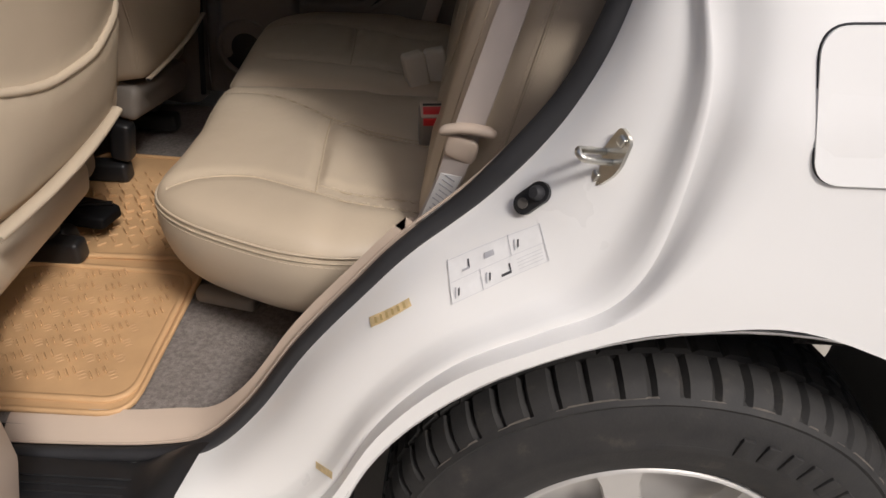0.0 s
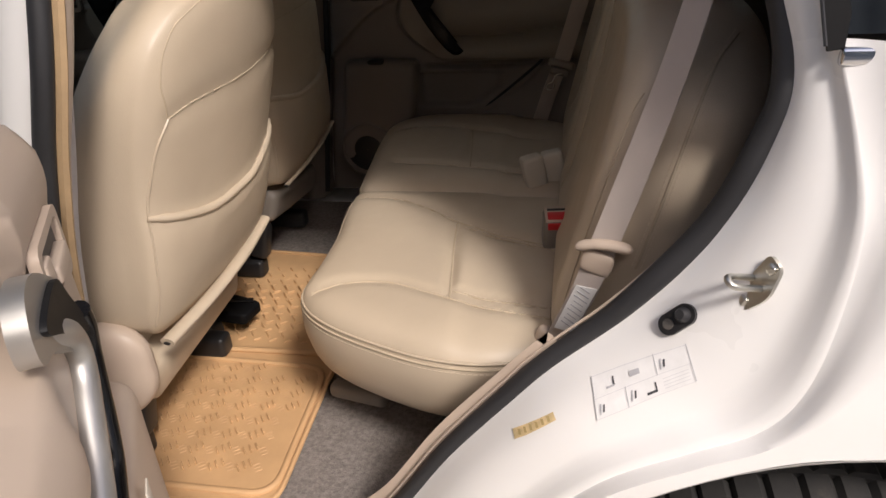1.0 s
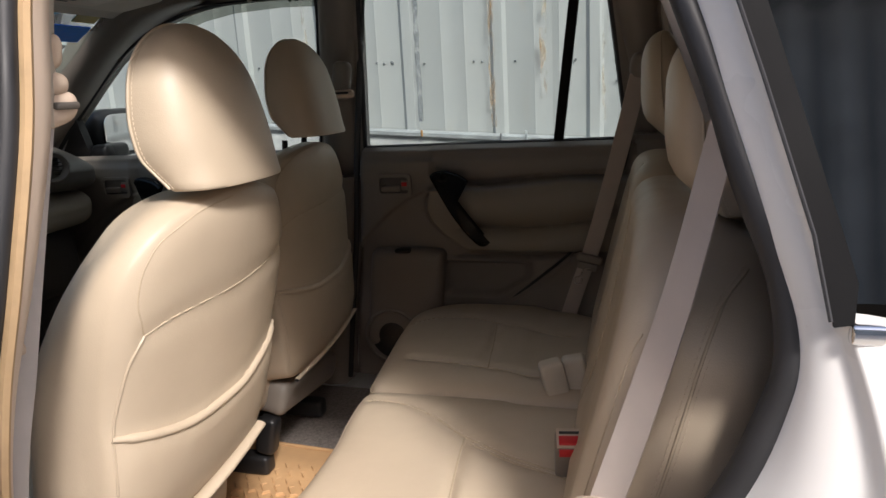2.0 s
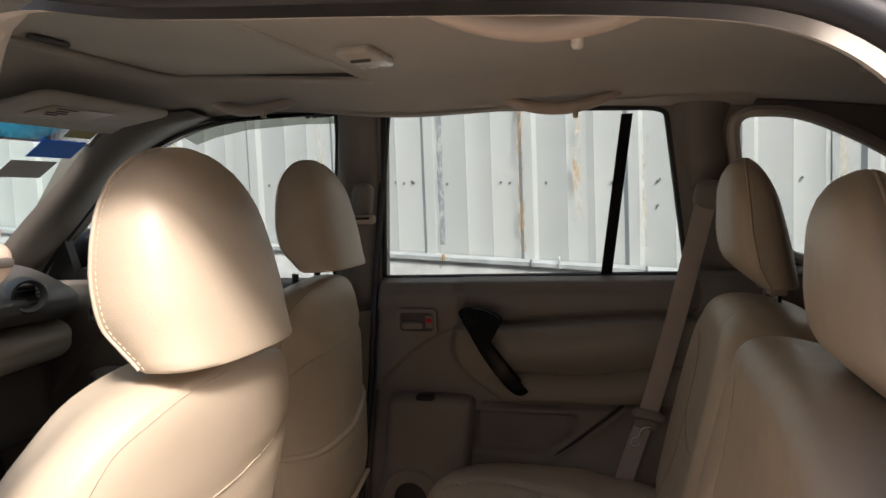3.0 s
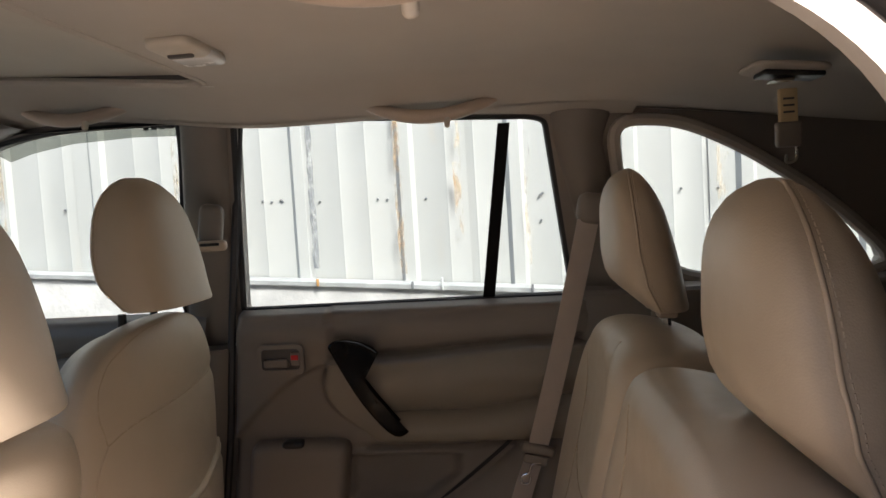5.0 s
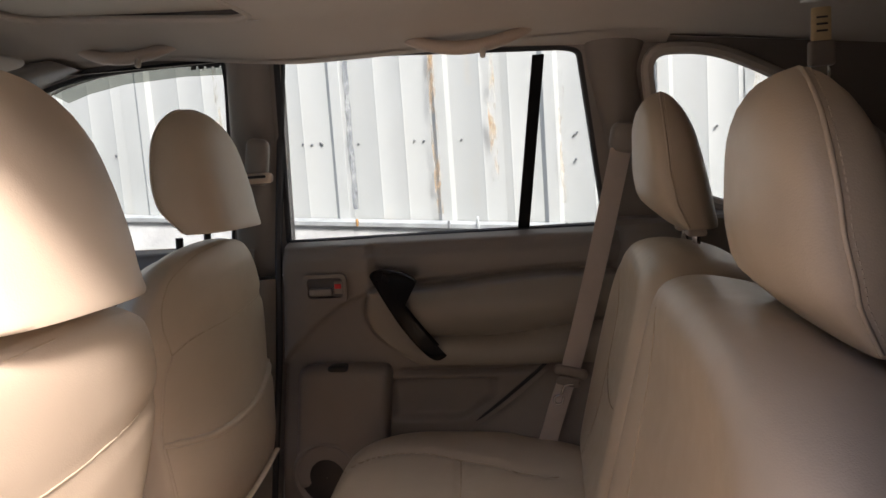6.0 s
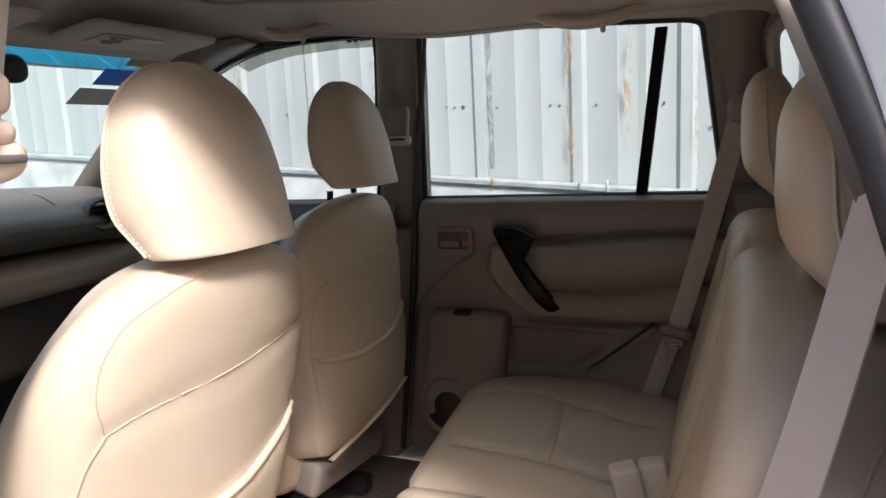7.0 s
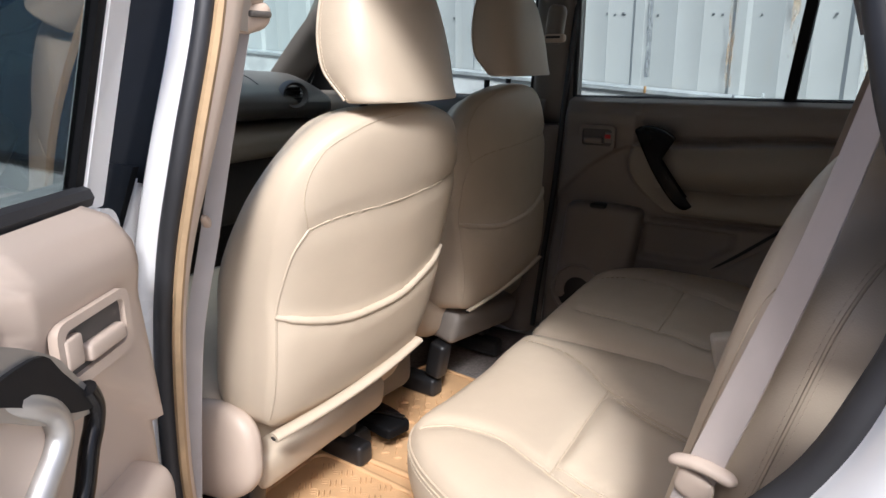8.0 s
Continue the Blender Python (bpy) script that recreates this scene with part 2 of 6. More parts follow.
DARKWALL = surface("ribbed_steel_sheet", (0.46, 0.46, 0.45), 0.55, 0.25, 2)

bm = bmesh.new()
bmesh.ops.create_grid(bm, x_segments=40, y_segments=40, size=60)
tagged(part("ground", bm, ground_material()), "pale beige concrete ground, worn and dusty", "ground", kind="structure")


def ribbed(x0, x1, y, z0, z1, pitch, rib, depth, sign):
    """Corrugated sheet along x with trapezoid ribs standing out by depth."""
    k = math.floor(x0 / pitch)
    pts = []
    while k * pitch < x1 + pitch:
        c = k * pitch
        pts += [(c - rib, 0), (c - rib * 0.55, depth), (c + rib * 0.55, depth), (c + rib, 0), (c + pitch * 0.36, 0),
                (c + pitch * 0.36 + 0.006, depth * 0.14), (c + pitch * 0.36 + 0.012, 0), (c + pitch * 0.62, 0),
                (c + pitch * 0.62 + 0.006, depth * 0.14), (c + pitch * 0.62 + 0.012, 0)]
        k += 1
    prof = [(px, py) for px, py in pts if x0 <= px <= x1]
    prof = [(x0, 0)] + prof + [(x1, 0)]
    rows = []
    for i in range(7):
        z = z0 + (z1 - z0) * i / 6
        rows.append([Vector((px, y + sign * py, z)) for px, py in prof])
    return grid(rows)


wall = tagged(new("wall_east"), "white painted corrugated steel wall with rust runs and screws", "wall", kind="structure")
ORIGIN[wall.name] = Vector((0, 0, 0))
XS = [-6.5, -5.3, -4.1, -2.91, -1.73, -0.51, 0.26, 1.4, 2.6, 3.8, 5.0]
for i, (a, b_) in enumerate(zip(XS, XS[1:])):
    yy = 1.285 + (0.004 if i % 2 else 0.0)
    part("sheet", ribbed(a - 0.03, b_ + 0.03, yy, 1.10, 3.2, 0.335, 0.030, 0.014, -1), SHEET, wall, angle=20)


def rail_z(x):
    return 1.165 - 0.075 * (x + 0.8)


part("ledge", grid([[Vector((x, y, rail_z(x) + dz)) for x in (-6.5, -3, -1, 0, 1.5, 5)] for y, dz in
                    ((1.275, 0.010), (1.245, 0.007), (1.235, 0.003), (1.236, -0.010), (1.27, -0.012))]), GALV, wall, "galvanised steel ledge")
bm = grid([[Vector((x, y, rail_z(x) - 0.008 if z is None else z)) for x in (-6.5, -3, 0, 5)] for y, z in ((1.25, None), (1.24, 0.6), (1.23, 0))])
part("base_panel", bm, surface("grey_render", (0.40, 0.41, 0.41), 0.8, 0.25, 9, 0.5, 60, 0.004), wall, "grey weathered base of the wall")

back = tagged(part("wall_west", ribbed(-16, 14, -8.2, 0, 5.2, 0.52, 0.15, 0.17, 1), DARKWALL, angle=20),
              "grey ribbed steel shed wall across the yard", "wall", kind="structure")
ORIGIN[back.name] = Vector((0, 0, 0))
part("eave", grid([[Vector((x, y, z)) for x in (-16, -6, 4, 14)] for y, z in ((-8.3, 5.95), (-7.55, 5.62), (-7.52, 5.46), (-7.60, 5.44), (-7.66, 5.30), (-7.9, 5.28), (-8.2, 5.18))]), BLACK, back, "dark eave and gutter of the shed", angle=20)
# dark upright strips paint the shade between ribs, which render flat
part("rib_shade", join(*[rbox((0.10, 0.03, 5.1), 0.01, 1, 1, None, pose(-15.6 + 0.52 * k + 0.26, -8.19, 2.55)) for k in range(57)]), GRIME_SHADE, back, "dark strips painting the shade between the ribs")["kind"] = "stuff"

# ---- car shell ----
car = thing("car", (-0.7, 0.02, 0), "white five-door off-road car with beige interior, a rear door open", "car")


def seal_y(z):
    return -0.655 + max(0, z - 1.12) * 0.30


# rear door opening on the open side: (x, z) from the sill's front round to the roof rail
AP = [(-0.96, 0.405), (-0.80, 0.408), (-0.67, 0.42), (-0.59, 0.449), (-0.513, 0.529), (-0.433, 0.646), (-0.349, 0.748), (-0.302, 0.802),
      (-0.217, 0.882), (-0.140, 0.979), (-0.102, 1.07), (-0.090, 1.125), (-0.098, 1.19), (-0.129, 1.27), (-0.164, 1.37), (-0.195, 1.44),
      (-0.25, 1.482), (-0.34, 1.502), (-0.50, 1.520), (-0.70, 1.540), (-0.775, 1.543), (-0.812, 1.52), (-0.817, 1.45), (-0.806, 1.32),
      (-0.810, 1.18), (-0.838, 1.05), (-0.872, 0.90), (-0.905, 0.68), (-0.93, 0.52), (-0.955, 0.43)]
ap = catmull([(x, seal_y(z) - 0.062 * smooth01((-0.70 - x) / 0.11) * smooth01((z - 0.43) / 0.35), z) for x, z in AP], 6, closed=True)
NAP = len(ap)


def outward(i):
    d = ap[(i + 1) % NAP] - ap[i - 1]
    v = Vector((d.z, 0, -d.x))
    return v.normalized()


def bulb(p):
    """How far the seal swells beside the seat back."""
    return smooth01((p.z - 0.80) / 0.15) * smooth01((1.34 - p.z) / 0.12) * smooth01((p.x + 0.5) / 0.2)


part("door_seal", tube([p - outward(i) * 0.003 * bulb(p) for i, p in enumerate(ap)], [0.0112 + 0.003 * bulb(p) for p in ap], 12, closed=True, up=(0, 1, 0)), RUBBER, car, "thick black rubber door seal")
lip_ids = [i for i, p in enumerate(ap) if p.x < -0.795 and p.z > 0.44]
part("seal_piping", tube([ap[i] - outward(i) * 0.013 + Vector((0, 0.012, 0)) for i in lip_ids], 0.0065, 6, up=(0, 1, 0)), LIP, car, "tan cloth piping")
rim_ids = list(range(NAP - 1))[:next(i for i, p in enumerate(ap) if p.z > 0.97)]
part("seal_rim", tube([ap[i] - outward(i) * 0.0120 + Vector((0, 0.010, 0)) for i in rim_ids], 0.0018, 6, up=(0, 1, 0)), TRIM_LIGHT, car, "thin beige rim inside the seal")

# painted jamb behind the opening, from sill corner to roof
JAMB = [(a, b_) for a, b_ in [(-0.66, 0.35), (-0.50, 0.40), (-0.40, 0.49), (-0.325, 0.63), (-0.243, 0.724), (-0.153, 0.776), (-0.095, 0.806), (-0.062, 0.85),
        (-0.043, 0.924), (-0.034, 1.02), (-0.045, 1.09), (-0.068, 1.17), (-0.10, 1.27), (-0.128, 1.37), (-0.155, 1.45), (-0.21, 1.505), (-0.30, 1.53)]]


def out_y(z):
    return lerp_table([(0.2, -0.765), (0.75, -0.775), (0.85, -0.77), (1.0, -0.755), (1.15, -0.705), (1.3, -0.65), (1.5, -0.58), (1.6, -0.55)], z)


jc = catmull([(x, out_y(z) + 0.010, z) for x, z in JAMB], 6)
inner_ctrl = [(-0.66, 0.425), (-0.585, 0.452), (-0.513, 0.529), (-0.433, 0.646), (-0.349, 0.748), (-0.302, 0.802), (-0.26, 0.842), (-0.217, 0.882),
              (-0.17, 0.94), (-0.125, 1.02), (-0.103, 1.09), (-0.100, 1.15), (-0.120, 1.22), (-0.148, 1.31), (-0.175, 1.40), (-0.23, 1.472), (-0.32, 1.50)]
ji = catmull([(x, seal_y(z), z) for x, z in inner_ctrl], 6)
ARCH_C, ARCH_R = Vector((0.055, 0, 0.355)), 0.452


def arch(a, r=ARCH_R):
    return ARCH_C.x + r * math.cos(radians(a)), ARCH_C.z + r * math.sin(radians(a))


def panel_y(x, z):
    return out_y(z) - 0.012 - 0.01 * smooth01((x - 0.1) / 0.5)


rows = []
for f, yf in ((0, 0.0), (0.06, 0.08), (0.12, 0.2), (0.2, 0.36), (0.3, 0.5), (0.42, 0.6), (0.55, 0.67), (0.66, 0.71), (0.74, 0.73), (0.8, 0.77), (0.86, 0.85), (0.91, 0.94), (0.96, 1.0), (1.0, 1.0)):
    rows.append([Vector((a.x + (b_.x - a.x) * f, a.y + (b_.y - a.y) * yf, a.z + (b_.z - a.z) * f)) for a, b_ in zip(ji, jc)])
part("door_jamb", grid(rows), PAINT, car, "white painted door jamb", angle=75)
# outer quarter panel between jamb edge, wheel arch and belt line
NQ = 11 * 6 + 1
ends = [arch(a) for a in (184, 170, 157, 142, 126, 110, 98, 82, 50)] + [(0.62, 0.55), (0.9, 0.8), (0.9, 1.145)]
dq = catmull([(x, 0, z) for x, z in ends], 6)
rows = []
for f in (0, 0.012, 0.025, 0.04, 0.06, 0.1, 0.17, 0.25, 0.35, 0.45, 0.55, 0.65, 0.75, 0.85, 0.93, 1.0):
    row = []
    for p, q in zip(jc[:NQ], dq):
        x, z = p.x + (q.x - p.x) * f, p.z + (q.z - p.z) * f
        y = p.y + (panel_y(x, z) - p.y) * smooth01(f / 0.06 + 0.0)
        row.append(Vector((x, y, z)))
    rows.append(row)
part("quarter_panel", grid(rows), PAINT, car, "white painted rear quarter panel", angle=75)
# rolled lip and dark liner of the wheel arch
lip_rows = []
for dy, rr in ((0.0, 0.0), (0.002, -0.004), (0.008, -0.007), (0.035, -0.008), (0.05, 0.0)):
    row = []
    for a in range(184, -24, -4):
        x, z = arch(a, ARCH_R + rr)
        row.append(Vector((x, panel_y(x, z) + dy, z)))
    lip_rows.append(row)
part("arch_lip", grid(lip_rows), PAINT, car)
liner = [[Vector((*[(x, y, z) for x, z in [arch(a, ARCH_R + 0.01)]][0],)) for a in range(190, -30, -6)] for y in (-0.755, -0.70, -0.6, -0.42, -0.2)]
part("arch_liner", grid(liner), BLACK, car, "black wheel arch liner")
# sill below the opening
part("rocker_panel", grid([[Vector((x, y, z)) for x in (-2.6, -1.5, -0.9, -0.66, -0.5, -0.41)] for y, z in
                           ((-0.655, 0.405), (-0.70, 0.40), (-0.745, 0.395), (-0.77, 0.37), (-0.775, 0.30), (-0.74, 0.22), (-0.66, 0.20))]), PAINT, car, "white painted sill")
sc = []
for y, z in ((-0.668, 0.412), (-0.69, 0.416), (-0.745, 0.405), (-0.760, 0.392), (-0.766, 0.383)):
    sc.append([Vector((x + (y + 0.668) * 0.3 * smooth01((x + 0.7) / 0.1), y, z + 0.055 * smooth01((x + 0.71) / 0.13) * (0.8 + 0.2 * smooth01((y + 0.77) / 0.1)))) for x in (-0.98, -0.9, -0.8, -0.7, -0.68, -0.66, -0.64, -0.62, -0.60, -0.58)])
scuff = part("scuff_plate", grid(sc), BLACK, car, "ribbed black plastic scuff plate")
for k in range(5):
    y, z = -0.70 - 0.011 * k, 0.4165 - 0.003 * k
    part("ridge", tube([(-0.97, y, z), (-0.63, y, z)], 0.0022, 6), BLACK, scuff)
# kick trim inside the sill
kt = []
for dn, dy, dz in ((0.0, 0.012, 0.006), (-0.006, 0.03, 0.012), (-0.012, 0.045, 0.014), (-0.02, 0.060, 0.010), (-0.022, 0.066, -0.03)):
    kt.append([Vector((p.x, p.y + 0.012 + (dy - 0.012) * (1 - 0.70 * smooth01((i - 12) / 14)) * (1 - smooth01((i - 26) / 16)), p.z + dz * (1 - 0.6 * smooth01((i - 12) / 12)))) + outward(i) * dn for i, p in list(enumerate(ap))[2:44]])
part("sill_trim", grid(kt), TRIM_LIGHT, car, "beige plastic sill trim")

# floor
bm = grid([[Vector((x, y, z)) for x in (-2.0, -1.4, -0.9, -0.5, -0.2, 0.1)] for y, z in ((-0.62, 0.425), (-0.4, 0.425), (-0.12, 0.425), (-0.06, 0.427), (0.06, 0.427), (0.12, 0.425), (0.4, 0.425), (0.66, 0.425))])
part("floor_carpet", bm, CARPET, car, "grey looped carpet on the car floor", angle=30)
part("cargo_floor", grid([[Vector((x, y, z)) for y in (-0.62, 0.66)] for x, z in ((-0.3, 0.44), (-0.05, 0.52), (0.05, 0.66), (0.9, 0.66))]), CARPET, car)

# far side: inner frame with window openings
def far_place(dy):
    return lambda u, v, d: (u, 0.70 - 0.314 * (v - 1.18) + dy + d, v)


W_REAR = rounded([(-0.969, 1.176), (-0.222, 1.18), (-0.268, 1.547), (-0.30, 1.556), (-0.905, 1.592)], [0.012, 0.02, 0.05, 0.05, 0.02])
W_FRONT = [Vector((p.x, p.z)) for p in catmull([(-2.06, 0, 1.165), (-1.6, 0, 1.166), (-1.14, 0, 1.168), (-1.106, 0, 1.19), (-1.06, 0, 1.40), (-1.026, 0, 1.572), (-1.05, 0, 1.592), (-1.20, 0, 1.597), (-1.36, 0, 1.590), (-1.50, 0, 1.560), (-1.67, 0, 1.489),
                                                 (-1.91, 0, 1.317), (-2.07, 0, 1.19)], 4, closed=True)]
W_QUART = rounded([(0.0, 1.205), (0.45, 1.205), (0.28, 1.36), (0.10, 1.475), (-0.02, 1.53), (-0.142, 1.535), (-0.115, 1.33)], [0.06, 0.1, 0.2, 0.15, 0.08, 0.05, 0.05])
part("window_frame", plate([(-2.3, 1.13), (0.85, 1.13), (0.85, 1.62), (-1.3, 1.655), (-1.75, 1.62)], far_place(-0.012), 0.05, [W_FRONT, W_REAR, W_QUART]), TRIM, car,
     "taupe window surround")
for outline, nm in ((W_REAR, "window_pane"), (W_FRONT, "window_pane"), (W_QUART, "window_pane")):
    part(nm, plate(outline, far_place(0.018), 0.004), GLASS, car, "clear side window glass").visible_shadow = False
    seal = [Vector(far_place(-0.006)(p[0], p[1], 0)) for p in outline]
    part("window_seal", tube(seal, 0.0075, 6, closed=True, up=(0, 1, 0)), RUBBER, car, "black rubber window seal")
part("divider_bar", plate([(-0.418, 1.178), (-0.392, 1.178), (-0.338, 1.545), (-0.362, 1.545)], far_place(-0.010), 0.022), SASH, car, "black window divider bar")

VISOR = pane("smoke_rain_visor", (0.62, 0.63, 0.60), 0.06)
pts = [(-1.01, 1.610), (-1.40, 1.610), (-1.50, 1.570), (-1.46, 1.545), (-1.40, 1.560), (-1.30, 1.574), (-1.15, 1.578), (-1.015, 1.572)]
part("rain_visor", plate(pts, far_place(0.045), 0.002), VISOR, car, "smoke grey rain visor over the window").visible_shadow = False
for k in range(4):
    part("visor_mark", plate([(-1.130 + 0.019 * k, 1.590), (-1.117 + 0.019 * k, 1.590), (-1.115 + 0.019 * k, 1.600), (-1.128 + 0.019 * k, 1.600)], far_place(0.0435), 0.001), BLACK, car, "small dark printed mark")

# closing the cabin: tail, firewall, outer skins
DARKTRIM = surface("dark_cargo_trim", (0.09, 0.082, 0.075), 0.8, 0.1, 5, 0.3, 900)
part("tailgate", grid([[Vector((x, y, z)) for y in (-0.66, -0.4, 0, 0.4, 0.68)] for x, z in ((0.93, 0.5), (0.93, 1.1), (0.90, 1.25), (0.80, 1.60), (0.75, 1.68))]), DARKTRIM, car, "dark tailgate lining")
part("firewall", grid([[Vector((x, y, z)) for y in (-0.70, 0, 0.72)] for x, z in ((-2.22, 0.35), (-2.24, 0.8), (-2.24, 1.14), (-2.20, 1.18))]), DASH, car)
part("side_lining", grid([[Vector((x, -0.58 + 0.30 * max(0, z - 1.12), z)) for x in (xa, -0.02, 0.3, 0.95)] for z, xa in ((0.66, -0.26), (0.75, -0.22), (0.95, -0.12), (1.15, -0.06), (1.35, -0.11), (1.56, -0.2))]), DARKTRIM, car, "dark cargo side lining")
part("far_skin", grid([[Vector((x, y, z)) for x in (-2.3, -1.2, 0, 0.95)] for y, z in ((0.74, 0.2), (0.80, 0.4), (0.80, 0.85), (0.755, 1.10), (0.725, 1.165))]), PAINT, car, "white far side doors")
part("floor_pan", grid([[Vector((x, y, 0.36)) for x in (-2.3, -0.45)] for y in (-0.70, 0.78)]), BLACK, car)
part("cowl", grid([[Vector((x, y, z)) for y in (-0.7, 0, 0.72)] for x, z in ((-2.15, 1.165), (-2.3, 1.13), (-2.6, 1.08), (-3.1, 1.0), (-3.2, 0.6))]), PAINT, car, "white bonnet")
from mathutils.bvhtree import BVHTree


def pillow(outline, profile, place, dip=None, sub=3, hs=0.5):
    """A stuffed form: a closed 2D outline, rings of (scale, depth) over it from one pole to the other; hs: how far the second axis follows the scale past 1."""
    cx = sum(p[0] for p in outline) / len(outline)
    cy = sum(p[1] for p in outline) / len(outline)
    prof = catmull([(a, b_, 0) for a, b_ in profile], sub)
    rows = []
    for q in prof:
        s = max(q.x, 0.015)
        sv = s if s <= 1 else 1 + (s - 1) * hs
        row = []
        for p in outline:
            u, v = cx + (p[0] - cx) * s, cy + (p[1] - cy) * sv
            row.append(Vector(place(u, v, q.y - (dip(u, v, q.y) if dip else 0))))
        rows.append(row)
    return grid(rows, wrap=True, cap=True)


def seg_dist(p, line):
    best = 9.0
    for a, b_ in zip(line, line[1:]):
        ab = (b_[0] - a[0], b_[1] - a[1])
        t = max(0, min(1, ((p[0] - a[0]) * ab[0] + (p[1] - a[1]) * ab[1]) / (ab[0] ** 2 + ab[1] ** 2 + 1e-12)))
        best = min(best, math.hypot(p[0] - a[0] - ab[0] * t, p[1] - a[1] - ab[1] * t))
    return best


def laid(tree, pts, way, n=8, lift=0.0):
    """Points of a smooth line laid on a surface along the way given."""
    out = []
    w = Vector(way).normalized()
    for p in catmull(pts, n):
        hit = tree.ray_cast(p - w * 0.4, w)
        if hit[0]:
            out.append(hit[0] - w * lift)
    for _ in range(4):
        out = out[:1] + [(a + b_ * 2 + c) / 4 for a, b_, c in zip(out, out[1:], out[2:])] + out[-1:]
    return out


def dashes(line, way, off, r=0.0006, step=0.0085, length=0.0055):
    """Stitches beside a laid line."""
    w = Vector(way).normalized()
    bms = []
    acc = 0.0
    for a, b_ in zip(line, line[1:]):
        d = b_ - a
        ln = d.length
        if ln < 1e-6:
            continue
        d /= ln
        side = d.cross(w).normalized() * off
        while acc < ln:
            p = a + d * acc + side
            bms.append(tube([p, p + d * length], r, 5))
            acc += step
        acc -= ln
    return join(*bms) if bms else bmesh.new()


# far doors
def far_edge(z):
    """Front edge of the far rear door."""
    return lerp_table([(0.4, -1.06), (0.56, -1.042), (0.9, -0.995), (1.17, -0.969), (1.6, -0.90)], z)


def pad_field(x, z):
    """1 on the padded insert of a door, 0 round it."""
    xl = -0.785 + (0.13 * ((1.01 - z) / 0.125) ** 2 if z < 1.01 else 0.03 * ((z - 1.01) / 0.07) ** 2)
    zt = 1.072 + 0.022 * smooth01((x + 0.66) / 0.35)
    return smooth01((x - xl) / 0.022) * smooth01((zt - z) / 0.014) * smooth01((z - 0.876) / 0.016)


def door_y(x, z):
    """Inner face of a far door: padded insert with a roll, a map pocket below, a swell at the window ledge."""
    y = 0.652 + 0.02 * smooth01((0.72 - z) / 0.25)
    f = pad_field(x, z)
    y -= 0.034 * f
    right = smooth01((x + 0.70) / 0.07)
    mid = 0.952 + 0.03 * smooth01((x + 0.5) / 0.3)
    for lo, hi in ((0.868, mid), (mid, 1.074 + 0.02 * smooth01((x + 0.66) / 0.35))):
        if lo < z < hi:
            y -= f * right * (0.030 * math.sin(math.pi * (z - lo) / (hi - lo)) ** 0.6 - 0.013)
    # sewn groove over the insert and the crease under it
    zt = 1.074 + 0.02 * smooth01((x + 0.66) / 0.35)
    y += 0.010 * smooth01((x + 0.69) / 0.04) * math.exp(-((z - zt) / 0.0065) ** 2)
    zl = 0.864 + 0.016 * smooth01((x + 0.5) / 0.25)
    y += 0.012 * smooth01((x + 0.72) / 0.03) * math.exp(-((z - zl) / 0.006) ** 2)
    # step of the upper panel, sweeping down to the front edge
    zs = 1.048 - 0.135 * max(0.0, (-0.765 - x) / 0.2) ** 1.6
    if x < -0.755:
        y -= 0.016 * smooth01((z - zs) / 0.010)
    # map pocket
    y += 0.022 * smooth01((x + 0.735) / 0.012) * smooth01((-0.475 - x) / 0.03) * smooth01((0.848 - z) / 0.008) * smooth01((z - 0.74) / 0.02) * smooth01(((z - 0.75) * 1.5 - 0.60 - x + 0.03) / 0.02 + 0.5)
    y -= 0.010 * smooth01((z - 1.07) / 0.05) * smooth01((1.165 - z) / 0.03)
    return y


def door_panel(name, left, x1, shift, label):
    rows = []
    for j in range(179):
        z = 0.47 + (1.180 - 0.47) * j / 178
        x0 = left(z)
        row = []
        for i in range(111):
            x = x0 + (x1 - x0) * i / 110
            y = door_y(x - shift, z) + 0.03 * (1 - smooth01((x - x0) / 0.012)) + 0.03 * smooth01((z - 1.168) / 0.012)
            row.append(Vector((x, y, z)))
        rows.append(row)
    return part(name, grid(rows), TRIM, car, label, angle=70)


VINYL = leather("olive_beige_vinyl", (0.245, 0.215, 0.172))


def door_insert(parent, x0, x1, shift):
    """The padded vinyl insert, laid just over the moulded panel."""
    rows = []
    for j in range(65):
        f = j / 64
        z0 = 0.8815 + 0.185 * f
        xl = max(x0, -0.777 + (0.13 * ((1.01 - z0) / 0.125) ** 2 if z0 < 1.01 else 0.03 * ((z0 - 1.01) / 0.07) ** 2) + shift)
        row = []
        for i in range(97):
            x = xl + (x1 - xl) * i / 96
            z = 0.8815 + f * (1.0672 + 0.022 * smooth01((x - shift + 0.66) / 0.35) - 0.8815)
            row.append(Vector((x, door_y(x - shift, z) - 0.0014, z)))
        rows.append(row)
    bm = grid(rows)
    part("insert", bm, VINYL, parent, "padded olive-beige vinyl insert", angle=70)


far_door = door_panel("rear_door", far_edge, -0.12, 0.0, "closed rear door with taupe moulded trim")
front_door = door_panel("front_door", lambda z: -2.25, -1.04, -0.98, "closed front door with taupe moulded trim")


door_insert(far_door, -0.80, -0.13, 0.0)
door_insert(front_door, -1.78, -1.06, -0.98)


